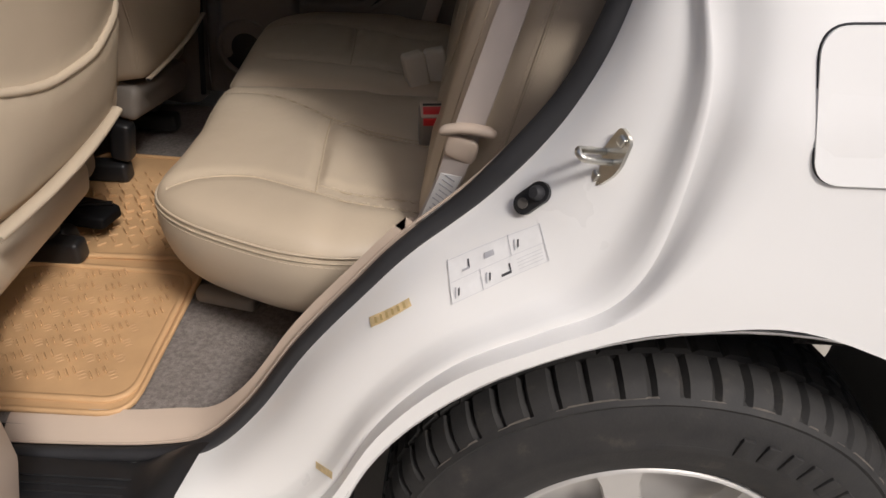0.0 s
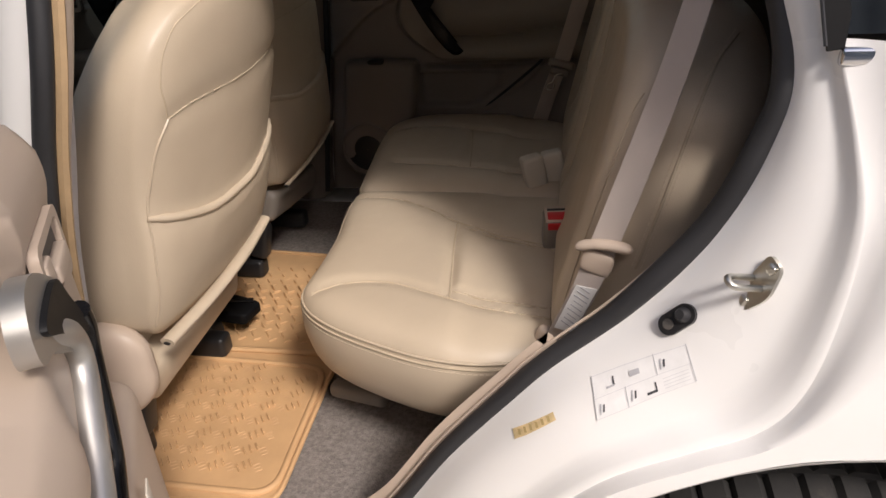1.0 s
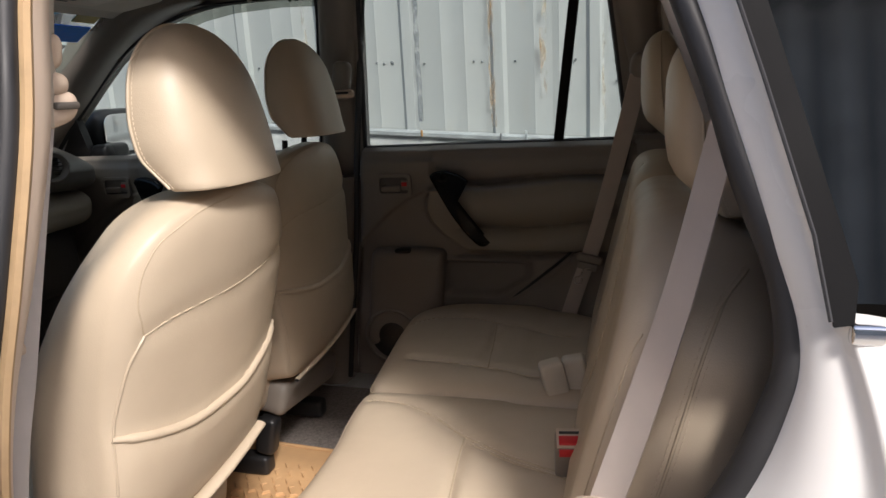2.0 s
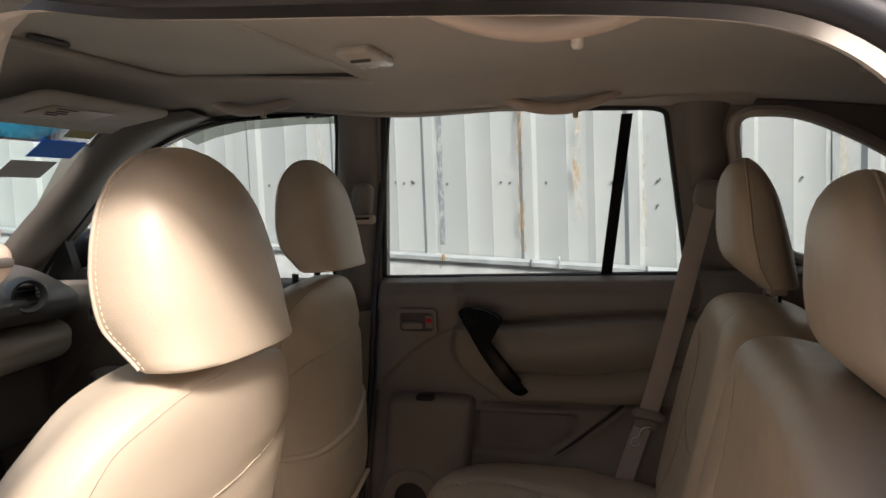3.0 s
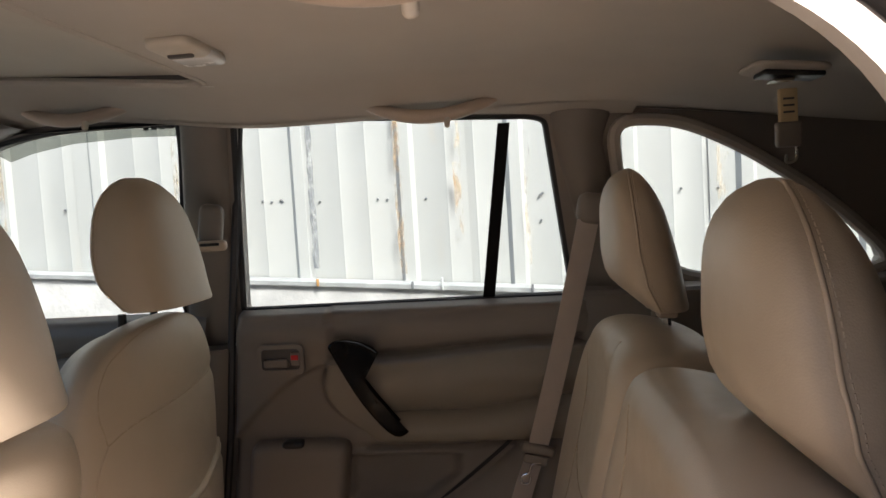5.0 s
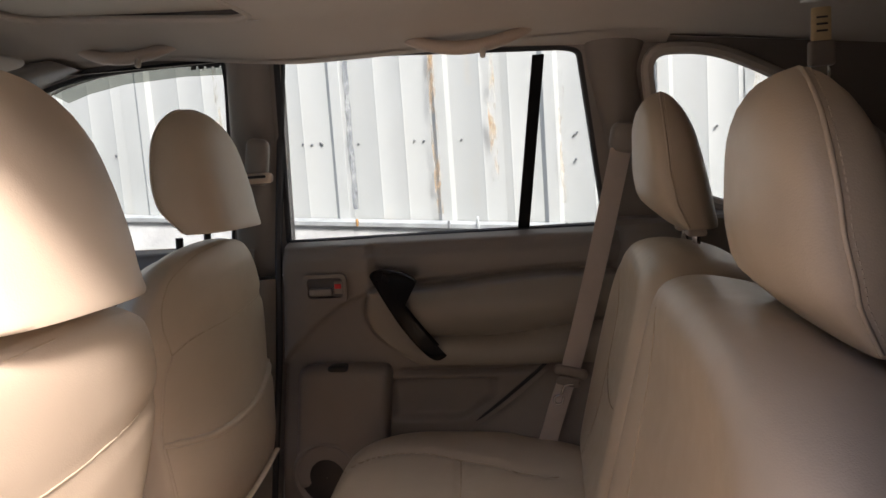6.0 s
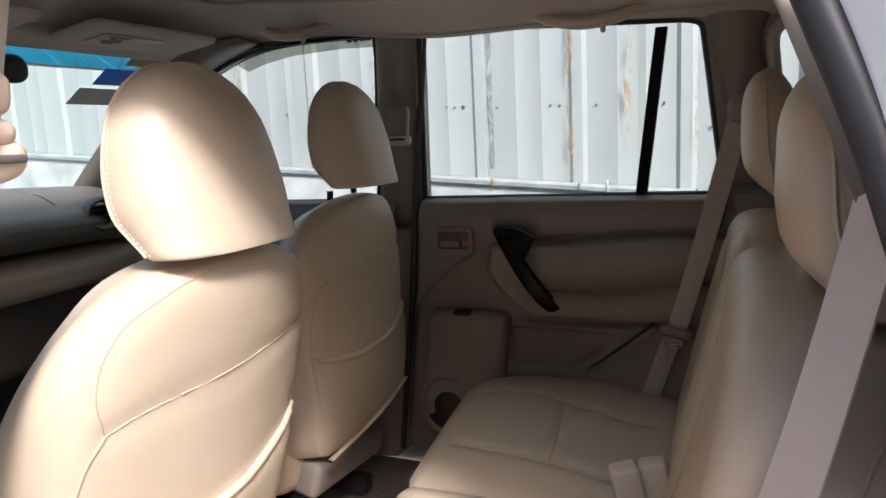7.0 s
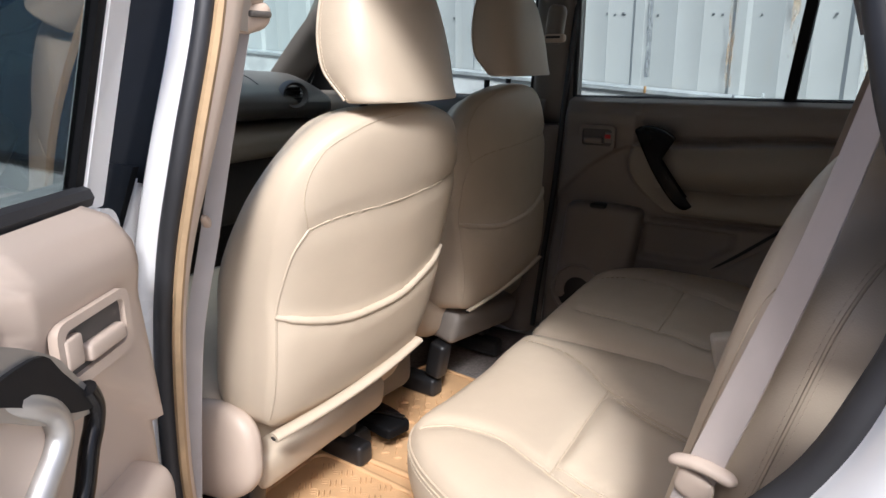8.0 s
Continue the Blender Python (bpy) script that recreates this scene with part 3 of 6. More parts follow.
def release(parent, m, mat=TRIM, red=True):
    """Inside door release in a framed recess, with a red lock mark. m places x right, z up, -y into the room."""
    out = rounded([(-0.052, -0.033), (0.052, -0.033), (0.052, 0.033), (-0.052, 0.033)], 0.014)
    inn = rounded([(-0.043, -0.022), (0.043, -0.022), (0.043, 0.024), (-0.043, 0.024)], 0.010)
    b = plate(out, lambda u, v, d: (u, -d, v), 0.009, [inn])
    b.transform(m)
    part("release_bezel", b, mat, parent, "moulded release bezel", angle=30)
    # dark plate paints the shade of a deeper recess inside the bezel
    part("recess_shade", rbox((0.088, 0.002, 0.048), 0.0008, 1, 2, None, m @ pose(0, -0.002, 0)), DASH, parent)
    part("release_lever", rbox((0.056, 0.014, 0.018), (0.006, 0.004, 0.005), 2, 3, None, m @ pose(-0.010, -0.006, -0.008)), mat, parent)
    part("lock_knob", rbox((0.022, 0.012, 0.030), 0.003, 1, 2, None, m @ pose(0.034, -0.005, 0.002)), mat, parent)
    if red:
        part("lock_mark", rbox((0.016, 0.002, 0.011), 0.0008, 1, 1, None, m @ pose(0.033, -0.0118, 0.005)), RED, parent, "red unlocked mark")


release(far_door, pose(-0.862, 0.627, 1.074))
release(front_door, pose(-1.80, 0.627, 1.082))


PULL = [(-0.752, 1.100), (-0.740, 1.110), (-0.715, 1.113), (-0.676, 1.106), (-0.648, 1.092), (-0.644, 1.082), (-0.670, 1.082), (-0.689, 1.074), (-0.697, 1.057), (-0.683, 1.030), (-0.640, 0.970), (-0.590, 0.921),
        (-0.584, 0.908), (-0.600, 0.902), (-0.628, 0.915), (-0.678, 0.980), (-0.724, 1.052), (-0.745, 1.085)]


def pull_outline(scale=1.0):
    pts = catmull([(x, z, 0) for x, z in PULL], 3, closed=True)
    return [((p.x + 0.664) * scale - 0.664, (p.y - 1.0) * scale + 1.0) for p in pts]


def mid_line(u, v):
    """How far along the pull a point lies, 0 at its head and 1 at its foot."""
    return max(0.0, min(1.0, ((u + 0.74) * 0.62 + (1.09 - v) * 0.78) / 0.255))


def pull_rows(base, body, z0, z1):
    """Rings of the pull between two heights over the door, swept off it in the middle; base(u, v, d) places it."""
    prof = [(0.02, z1), (0.5, z1), (0.86, z1 - 0.0006), (0.95, z1 - 0.003), (1.0, z1 - 0.007), (1.0, z0 + 0.003), (0.96, z0), (0.5, z0), (0.02, z0)]
    return pillow(pull_outline(body), prof, lambda u, v, d: base(u, v, d * (0.75 + 0.25 * math.sin(math.pi * mid_line(u, v))) + 0.016 * math.sin(math.pi * mid_line(u, v)) ** 0.8), None, 2, 1.0)


def door_pull(parent, base, grip=None):
    pull = part("door_pull", pull_rows(base, 1.0, 0.032 if grip else 0.014, 0.040 if grip else 0.036), GLOSS, parent, "gloss black slanting door pull", angle=60)
    if grip:
        part("pull_grip", pull_rows(base, 1.01, -0.012, 0.034), grip, pull, "pale silver grip", angle=60)
    for u, v in ((-0.715, 1.075), (-0.598, 0.912)):
        part("pull_foot", tube([base(u, v, -0.03), base(u, v, 0.02)], 0.012, 10), GLOSS, pull)
    return pull


door_pull(far_door, lambda u, v, d: Vector((u, 0.632 - d, v)))
door_pull(front_door, lambda u, v, d: Vector((u - 0.97, 0.632 - d, v)))


def bottle_fn(v):
    z = v.z
    if v.z > 0:
        z += 0.006 * math.cos(v.x * 14)
    return Vector((v.x + 0.012 * (v.z / 0.1), v.y, z))


bottle = part("bottle_pocket", rbox((0.226, 0.07, 0.30), (0.02, 0.028, 0.022), 6, 4, bottle_fn, pose(-0.853, 0.648, 0.735)), TRIM, far_door, "moulded bottle pocket", angle=70)
part("pocket_notch", rbox((0.05, 0.035, 0.016), (0.012, 0.01, 0.007), 2, 4, None, pose(-0.848, 0.628, 0.884)), BLACK, bottle, "black pocket notch")
spk = part("speaker_ring", revolve([(0.072, 0.012), (0.074, -0.004), (0.080, -0.008), (0.088, -0.004), (0.09, 0.02)], (-0.895, 0.618, 0.622), 40), TRIM, far_door, angle=60)
part("speaker_grille", revolve([(0.001, -0.004), (0.03, -0.003), (0.05, 0.0), (0.072, 0.008)], (-0.895, 0.614, 0.622), 40), BLACK, spk, "dark round speaker grille")
# stitched edge line round the pad and the dark door seals
edge = [(-0.94, 0.0, 0.975), (-0.93, 0, 1.02), (-0.90, 0, 1.04), (-0.84, 0, 1.035), (-0.79, 0, 1.04)]
part("door_seal", tube(catmull([(far_edge(z) - 0.006, 0.645 - 0.1 * max(0, z - 1.17), z) for z in (0.47, 0.6, 0.75, 0.9, 1.05, 1.17, 1.3, 1.45, 1.6)], 5), 0.009, 8, up=(1, 0, 0)), RUBBER, car, "black rubber door seal")
part("door_seal", tube(catmull([(-0.60, 0.66, 0.70), (-0.52, 0.655, 0.755), (-0.45, 0.65, 0.81), (-0.36, 0.645, 0.89), (-0.28, 0.642, 0.99), (-0.235, 0.64, 1.10), (-0.215, 0.64, 1.18)], 6), 0.0042, 8, up=(0, 1, 0)), RUBBER, car,
     "black rubber door seal")
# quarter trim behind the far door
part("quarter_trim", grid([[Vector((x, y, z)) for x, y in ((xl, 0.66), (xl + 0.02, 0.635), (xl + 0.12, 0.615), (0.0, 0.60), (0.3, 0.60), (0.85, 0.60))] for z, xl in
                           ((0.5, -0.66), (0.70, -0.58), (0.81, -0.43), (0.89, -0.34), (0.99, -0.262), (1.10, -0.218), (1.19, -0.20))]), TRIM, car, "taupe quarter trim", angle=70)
part("quarter_ledge", grid([[Vector((x, y, z)) for x in (-0.21, 0.0, 0.3, 0.85)] for y, z in ((0.60, 1.186), (0.61, 1.196), (0.66, 1.200), (0.70, 1.20))]), TRIM, car)

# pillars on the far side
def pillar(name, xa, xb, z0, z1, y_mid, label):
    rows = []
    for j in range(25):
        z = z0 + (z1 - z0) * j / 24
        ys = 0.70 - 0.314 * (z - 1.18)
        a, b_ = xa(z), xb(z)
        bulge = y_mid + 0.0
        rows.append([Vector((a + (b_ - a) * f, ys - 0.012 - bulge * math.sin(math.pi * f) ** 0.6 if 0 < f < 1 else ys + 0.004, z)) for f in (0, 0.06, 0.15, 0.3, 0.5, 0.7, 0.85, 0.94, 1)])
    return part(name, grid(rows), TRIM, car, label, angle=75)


pillar("middle_pillar", lambda z: lerp_table([(1.1, -1.115), (1.17, -1.100), (1.60, -1.016)], z), lambda z: far_edge(z) - 0.012, 1.10, 1.615, 0.035, "taupe middle pillar trim")
part("pillar_foot", grid([[Vector((x, y, z)) for x, y in ((far_edge(z) - 0.26, 0.66), (far_edge(z) - 0.12, 0.635), (far_edge(z) - 0.06, 0.615), (far_edge(z) - 0.012, 0.63), (far_edge(z) - 0.006, 0.70))] for z in (0.45, 0.7, 0.9, 1.10)]), TRIM, car, angle=70)
pillar("rear_pillar", lambda z: lerp_table([(1.17, -0.212), (1.30, -0.205), (1.50, -0.255), (1.6, -0.27)], z), lambda z: lerp_table([(1.17, -0.02), (1.33, -0.123), (1.5, -0.155), (1.6, -0.12)], z), 1.17, 1.60, 0.03, "taupe rear pillar trim")
part("quarter_rim", tube([Vector(far_place(-0.016)(p[0] * 1.0, p[1], 0)) for p in W_QUART], 0.013, 8, closed=True, up=(0, 1, 0)), HEADLINER, car)
# belt height adjuster of the front seat
adj = part("belt_adjuster", rbox((0.05, 0.03, 0.10), (0.015, 0.012, 0.02), 2, 3, None, pose(-0.957, 0.535, 1.37, 0, 8)), TRIM, car, "taupe belt height adjuster")
part("belt_ring", rbox((0.062, 0.02, 0.022), (0.01, 0.008, 0.009), 2, 3, None, pose(-0.948, 0.515, 1.335)), TRIM_LIGHT, adj)
part("belt_slot", rbox((0.04, 0.006, 0.006), 0.002, 1, 2, None, pose(-0.948, 0.503, 1.338)), BLACK, adj)
# front pillar and windscreen
def screen_x(z):
    return -1.56 - (1.585 - z) * 1.62


po_ = catmull([(-1.36, 0.565, 1.60), (-1.50, 0.572, 1.562), (-1.67, 0.603, 1.489), (-1.91, 0.657, 1.317), (-2.10, 0.695, 1.195)], 5)
pi_ = catmull([(-1.36, 0.46, 1.61), (-1.57, 0.43, 1.585), (-1.75, 0.47, 1.470), (-1.93, 0.505, 1.357), (-2.14, 0.56, 1.225)], 5)
part("front_pillar", grid([[a + (b_ - a) * f + Vector((0.035, -0.035, -0.01)) * math.sin(math.pi * f) for a, b_ in zip(po_, pi_)] for f in (0, 0.1, 0.25, 0.5, 0.75, 0.9, 1.0)]), TRIM, car, "taupe front pillar trim", angle=80)
SCREEN = rounded([(-0.58, 1.16), (0.60, 1.16), (0.50, 1.585), (-0.50, 1.585)], 0.05)
screen = part("windscreen", plate(SCREEN, lambda u, v, d: (screen_x(v) - d, u, v), 0.005), SCREEN_GLASS, car, "windscreen with a blue shade band")
screen.visible_shadow = False
BLUEBAND = glass("blue_shade_band", (0.05, 0.38, 0.62))
band = part("shade_band", plate(rounded([(-0.55, 1.538), (0.54, 1.538), (0.50, 1.583), (-0.50, 1.583)], 0.02), lambda u, v, d: (screen_x(v) + 0.004 - d, u, v), 0.001), BLUEBAND, screen, "blue tinted shade band")
band.visible_shadow = False
# ---- front seats ----
HEAD_REAR = [(0, 0.0), (0.05, -0.008), (0.10, -0.018), (0.15, -0.030), (0.19, -0.044), (0.23, -0.060)]
HEAD_SEAM = [(0, -0.055), (0.04, -0.074), (0.09, -0.084), (0.14, -0.086), (0.18, -0.088), (0.23, -0.094)]


def headrest(at, wide, parent, stuffing=0.020, height=0.220, turn=0.0, deep=0.0):
    """A headrest: rear body wrapped round to a sewn rim, stuffed face in front. at: middle of its lower rear edge."""
    ring, rows, seams = 15, [], ([], [])
    co, si = math.cos(radians(turn)), math.sin(radians(turn))

    def put(x, u, z):
        return Vector((at[0] + x * co - u * si, at[1] + x * si + u * co, at[2] + z))
    steps = [(0.0, 0.90), (0.0, 0.97), (0.004, 1.0), (0.012, 1.0)] + [(height * k / 16, 1.0) for k in range(2, 16)] + [(height * 0.965, 1.0), (height * 0.99, 1.0), (height, 1.0)]
    for v, shrink in steps:
        f = v / height
        dome = max(0.0, 1 - min(1.0, f) ** 3.1) ** 0.45
        w = wide * (0.92 + 0.08 * smooth01(f / 0.3)) * max(dome, 0.10) * shrink
        xr, xs = lerp_table(HEAD_REAR, v), lerp_table(HEAD_SEAM, v) - deep * smooth01((f + 0.15) / 0.4)
        close = max(0.0, 1 - max(0.0, (f - 0.66) / 0.34) ** 2.6) ** 0.5
        mid = (xr * 0.45 + xs * 0.55)
        xr, xs = mid + (xr - mid) * max(close, 0.18) * shrink, mid + (xs - mid) * max(close, 0.25) * shrink
        bulge = stuffing * smooth01((f + 0.12) / 0.4) * (1.0 - 0.25 * f) * max(close, 0.05)
        row = []
        for k in range(ring + 1):
            a = math.pi * k / ring
            c, s_ = math.cos(a), math.sin(a)
            row.append(put(xs + (xr - xs) * abs(s_) ** 0.62, -w * math.copysign(abs(c) ** 0.72, c), v))
        for k in range(1, ring):
            a = math.pi * k / ring
            c, s_ = math.cos(a), math.sin(a)
            row.append(put(xs - bulge * abs(s_) ** 0.8, w * math.copysign(abs(c) ** 0.8, c), v))
        rows.append(row)
        if shrink == 1.0 and f < 0.995:
            seams[0].append(row[0])
            seams[1].append(row[ring])
    head = part("headrest", grid(rows, wrap=True, cap=True), LEATHER, parent, "beige leather headrest", angle=80)
    line = catmull(seams[0] + seams[1][::-1], 2)
    part("seam", tube(line, 0.0021, 6, up=(1, 0, 0)), LEATHER, head, "raised sewn rim", angle=80)
    part("stitching", dashes([p + Vector((0.006, 0, 0)) for p in line], (1, 0, 0), 0.0, 0.0006, 0.0065, 0.004), STITCH, head)
    return head


def front_seat(hip, recline, label, head_at, head_width):
    """A front seat. hip: foot of the rear face; recline leans its back rearwards by degrees."""
    seat = thing("front_seat", (hip[0] - 0.2, hip[1], 0.44), label, "car seat", "front seats")
    rad = radians(recline)
    out = Vector((math.cos(rad), 0, -math.sin(rad)))
    up = Vector((math.sin(rad), 0, math.cos(rad)))
    foot = Vector(hip)

    def place(u, v, d):
        fr = smooth01((-d - 0.03) / 0.10)
        u *= 1 - 0.27 * smooth01((v - 0.20) / 0.28) * fr
        v -= 0.032 * fr * smooth01((v - 0.30) / 0.2)
        return foot + Vector((0, u, 0)) + up * v + out * (d - 0.028 * (0.45 + 0.55 * smooth01(v / 0.26)) * min(1.6, (u / 0.20) ** 2))
    outline = [(p.x, p.y) for p in catmull([(-0.208, 0.02, 0), (-0.214, 0.17, 0), (-0.216, 0.30, 0), (-0.210, 0.39, 0), (-0.182, 0.455, 0), (-0.12, 0.505, 0), (0.0, 0.524, 0), (0.12, 0.505, 0),
                                            (0.182, 0.455, 0), (0.210, 0.39, 0), (0.214, 0.30, 0), (0.190, 0.17, 0), (0.158, 0.058, 0), (0.13, 0.030, 0), (0.0, 0.008, 0), (-0.15, -0.006, 0)], 5, closed=True)]
    joint = (-0.176, 0.352)
    pocket = [(-0.209, 0.210), (-0.10, 0.191), (0.02, 0.196), (0.10, 0.212), (0.190, 0.238)]
    yoke = [joint, (-0.129, 0.370), (-0.02, 0.381), (0.08, 0.387), (0.205, 0.392)]

    def dip(u, v, d):
        if d < -0.03:
            return 0.0
        f = 0.006 * math.exp(-(seg_dist((u, v), yoke) / 0.012) ** 2)
        below = pocket[0][1] + (pocket[-1][1] - pocket[0][1]) * (u + 0.209) / 0.407 - 0.024 * math.sin(math.pi * max(0, min(1, (u + 0.209) / 0.407)))
        if v < below:
            f -= 0.010 * smooth01((below - v) / 0.02) * smooth01((v - 0.0) / 0.12)
        return f
    prof = [(0, 0.006), (0.25, 0.006), (0.5, 0.004), (0.72, 0.002), (0.86, -0.002), (0.94, -0.008), (1.0, -0.018), (1.02, -0.030), (1.05, -0.050), (1.075, -0.075), (1.08, -0.100), (1.05, -0.120),
            (0.98, -0.140), (0.9, -0.150), (0.8, -0.155), (0.5, -0.145), (0, -0.14)]
    bm = pillow(outline, prof, place, dip, 3, 0.35)
    tree = BVHTree.FromBMesh(bm)
    back = part("backrest", bm, LEATHER, seat, angle=80)

    def on(pts):
        return [place(u, v, 0) for u, v in pts]
    lines = [[joint, (-0.188, 0.392), (-0.184, 0.427), (-0.172, 0.453), (-0.148, 0.480), (-0.088, 0.508), (-0.02, 0.518)], yoke, [joint, (-0.194, 0.322), (-0.203, 0.267), (-0.209, 0.18), (-0.204, 0.02)],
             [(0.205, 0.392), (0.205, 0.28), (0.182, 0.15), (0.156, 0.06)]]
    for k, pts in enumerate(lines):
        ln = laid(tree, on(pts), -out, 10, 0.0002)
        part("seam", tube(ln, 0.0021 if k == 2 else 0.0011, 6, up=(1, 0, 0)), LEATHER if k == 2 else SEAM, back, "sewn seam")
        if k == 0:
            part("stitching", dashes(ln, -out, -0.0050, 0.0005, 0.0072, 0.0046), STITCH, back, "pale stitching")
    hem = laid(tree, on(pocket), -out, 12, -0.001)
    part("pocket_hem", tube(hem, [0.0085 if 2 < i < len(hem) - 3 else 0.006 for i in range(len(hem))], 10, flat=0.8), LEATHER, back, "rolled pocket hem", angle=80)
    roll = [place(u, v, dd_) for u, v, dd_ in ((-0.213, 0.004, 0.010), (-0.1, 0.020, 0.010), (0.02, 0.038, 0.009), (0.140, 0.056, 0.006))]
    bm = tube(catmull(roll, 6), 0.0130 if hip[1] < 0 else 0.006, 14, flat=0.58)
    rl = part("cover_roll", bm, LEATHER, seat, "rolled lower edge of the seat cover", angle=80)
    part("roll_end", tube([place(-0.2145, 0.002, 0.010), place(-0.208, 0.002, 0.010)], 0.0062, 12, flat=0.45), BLACK, rl)
    hb = 0.525
    headrest(head_at, head_width, seat, deep=0.024)
    for dy in (-0.055, 0.055):
        part("headrest_post", tube([place(dy, 0.47, -0.07), place(dy, hb + 0.02, -0.066)], 0.007, 10), BLACK, seat, "dark headrest post")
    part("post_sleeve", rbox((0.032, 0.16, 0.016), (0.012, 0.02, 0.006), 2, 3, None, Matrix.Translation(place(0, 0.513, -0.068)) @ pose(0, 0, 0, 0, recline)), BLACK, seat, "black headrest sleeve")
    # cushion and base
    def cush(v):
        return Vector((v.x, v.y * (1 + 0.06 * math.cos(v.x * 4)), v.z + 0.03 * smooth01((-v.x - 0.1) / 0.2)))
    part("cushion", rbox((0.54, 0.50, 0.15), (0.07, 0.07, 0.06), 5, 5, cush, pose(hip[0] - 0.36, hip[1], 0.69, 0, 5)), LEATHER, seat, angle=80)

    def shield(v):
        return Vector((v.x, v.y - 0.01 * math.cos(v.x * 9), v.z + 0.035 * (v.x / 0.2)))
    for sgn in (-1,) if hip[1] < 0 else ():
        part("side_shield", rbox((0.42, 0.065, 0.18), (0.09, 0.028, 0.07), 5, 6, shield, pose(hip[0] - 0.238, hip[1] + sgn * 0.230, 0.632)), TRIM_LIGHT, seat, "beige plastic side shield", angle=80)
    # the far seat's pan takes darker TRIM, painting the shade under that seat
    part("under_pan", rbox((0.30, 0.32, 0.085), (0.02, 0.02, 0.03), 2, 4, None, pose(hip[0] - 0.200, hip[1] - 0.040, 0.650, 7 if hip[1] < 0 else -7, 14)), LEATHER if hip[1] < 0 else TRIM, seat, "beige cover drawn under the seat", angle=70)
    for sgn in (-1, 1):
        y = hip[1] + (-0.19 if sgn < 0 else 0.115)
        part("seat_rail", rbox((0.42, 0.045, 0.05), 0.012, 2, 3, None, pose(hip[0] - 0.32, y, 0.465)), BLACK, seat, "dark steel seat rail")
        part("rail_bracket", rbox((0.05, 0.045, 0.10), 0.015, 1, 3, None, pose(hip[0] - (0.11 if sgn < 0 else 0.17), y, 0.545, 0, 12)), BLACK, seat)
    return seat


near_seat = front_seat((-0.884, -0.325, 0.70), 15.0, "beige leather front seat with rear pocket, sunlit", (-0.730, -0.324, 1.224), 0.124)
front_seat((-0.945, 0.325, 0.70), 1.0, "beige leather front seat with rear pocket, in shade", (-0.888, 0.314, 1.246), 0.120)
# slide lever under the near seat
lever = part("slide_lever", rbox((0.125, 0.080, 0.030), (0.016, 0.010, 0.008), 3, 3, lambda v: Vector((v.x, v.y * (1 - 3.0 * max(0.0, v.x)), v.z + 0.10 * min(0.0, v.x))), pose(-1.026, -0.122, 0.500, 0, 4, -10)), SASH, near_seat, "black release lever")
part("lever_ridge", tube([(-1.075, -0.150, 0.517), (-1.02, -0.122, 0.519), (-0.972, -0.108, 0.515)], 0.006, 8), GLOSS, lever)
part("lever_bracket", rbox((0.09, 0.045, 0.04), 0.012, 2, 3, None, pose(-1.075, -0.165, 0.468, 0, -12, -14)), BLACK, near_seat)

# ---- rear bench ----
bench = thing("rear_bench", (-0.45, 0.0, 0.44), "beige leather split rear bench with sewn panels", "car seat")


def cushion(outline, seams, label):
    pts = [(p.x, p.y) for p in catmull([(a, b_, 0) for a, b_ in outline], 6, closed=True)]

    def dip(u, v, d):
        if d < 0.695:
            return 0.0
        f = 0.0
        for s in seams:
            f = max(f, 0.0085 * math.exp(-(seg_dist((u, v), s) / 0.010) ** 2))
        return f + 0.012 * smooth01((u + 0.46) / 0.04) * smooth01((-0.22 - u) / 0.05) * 0.6
    prof = [(0, 0.578), (0.6, 0.578), (0.9, 0.582), (0.965, 0.598), (1.0, 0.628), (1.018, 0.658), (1.015, 0.685), (1.0, 0.702), (0.985, 0.711), (0.95, 0.722), (0.88, 0.731), (0.78, 0.736), (0.66, 0.738), (0.54, 0.738),
            (0.42, 0.738), (0.3, 0.738), (0.18, 0.738), (0, 0.738)]
    bm = pillow(pts, prof, lambda u, v, d: (u, v, d), dip, 3, 1.0)
    tree = BVHTree.FromBMesh(bm)
    ob = part("seat_cushion", bm, LEATHER, bench, label, angle=80)
    down = (0, 0, -1)
    for k, s in enumerate(seams):
        ln = laid(tree, [(a, b_, 0.75) for a, b_ in s], down, 10, 0.0004)
        if len(ln) > 2:
            part("seam", tube(ln, 0.0015, 6), SEAM, ob)
            part("stitching", dashes(ln, down, 0.005), STITCH, ob)
    cx, cy = sum(p[0] for p in pts) / len(pts), sum(p[1] for p in pts) / len(pts)
    for sc, z, r in ((1.004, 0.7025, 0.0021), (1.012, 0.694, 0.0017)):
        part("piping", tube([(cx + (a - cx) * sc, cy + (b_ - cy) * sc, z) for a, b_ in pts], r, 6, closed=True), LEATHER if r > 0.002 else SEAM, ob, "sewn piping", angle=80)
    edge_ = [Vector((cx + (a - cx) * 1.0145, cy + (b_ - cy) * 1.0145, 0.687)) for a, b_ in pts]
    part("stitching", dashes(edge_ + edge_[:1], (0, 0, -1), 0.0, 0.0007), STITCH, ob, "pale stitching")
    return ob


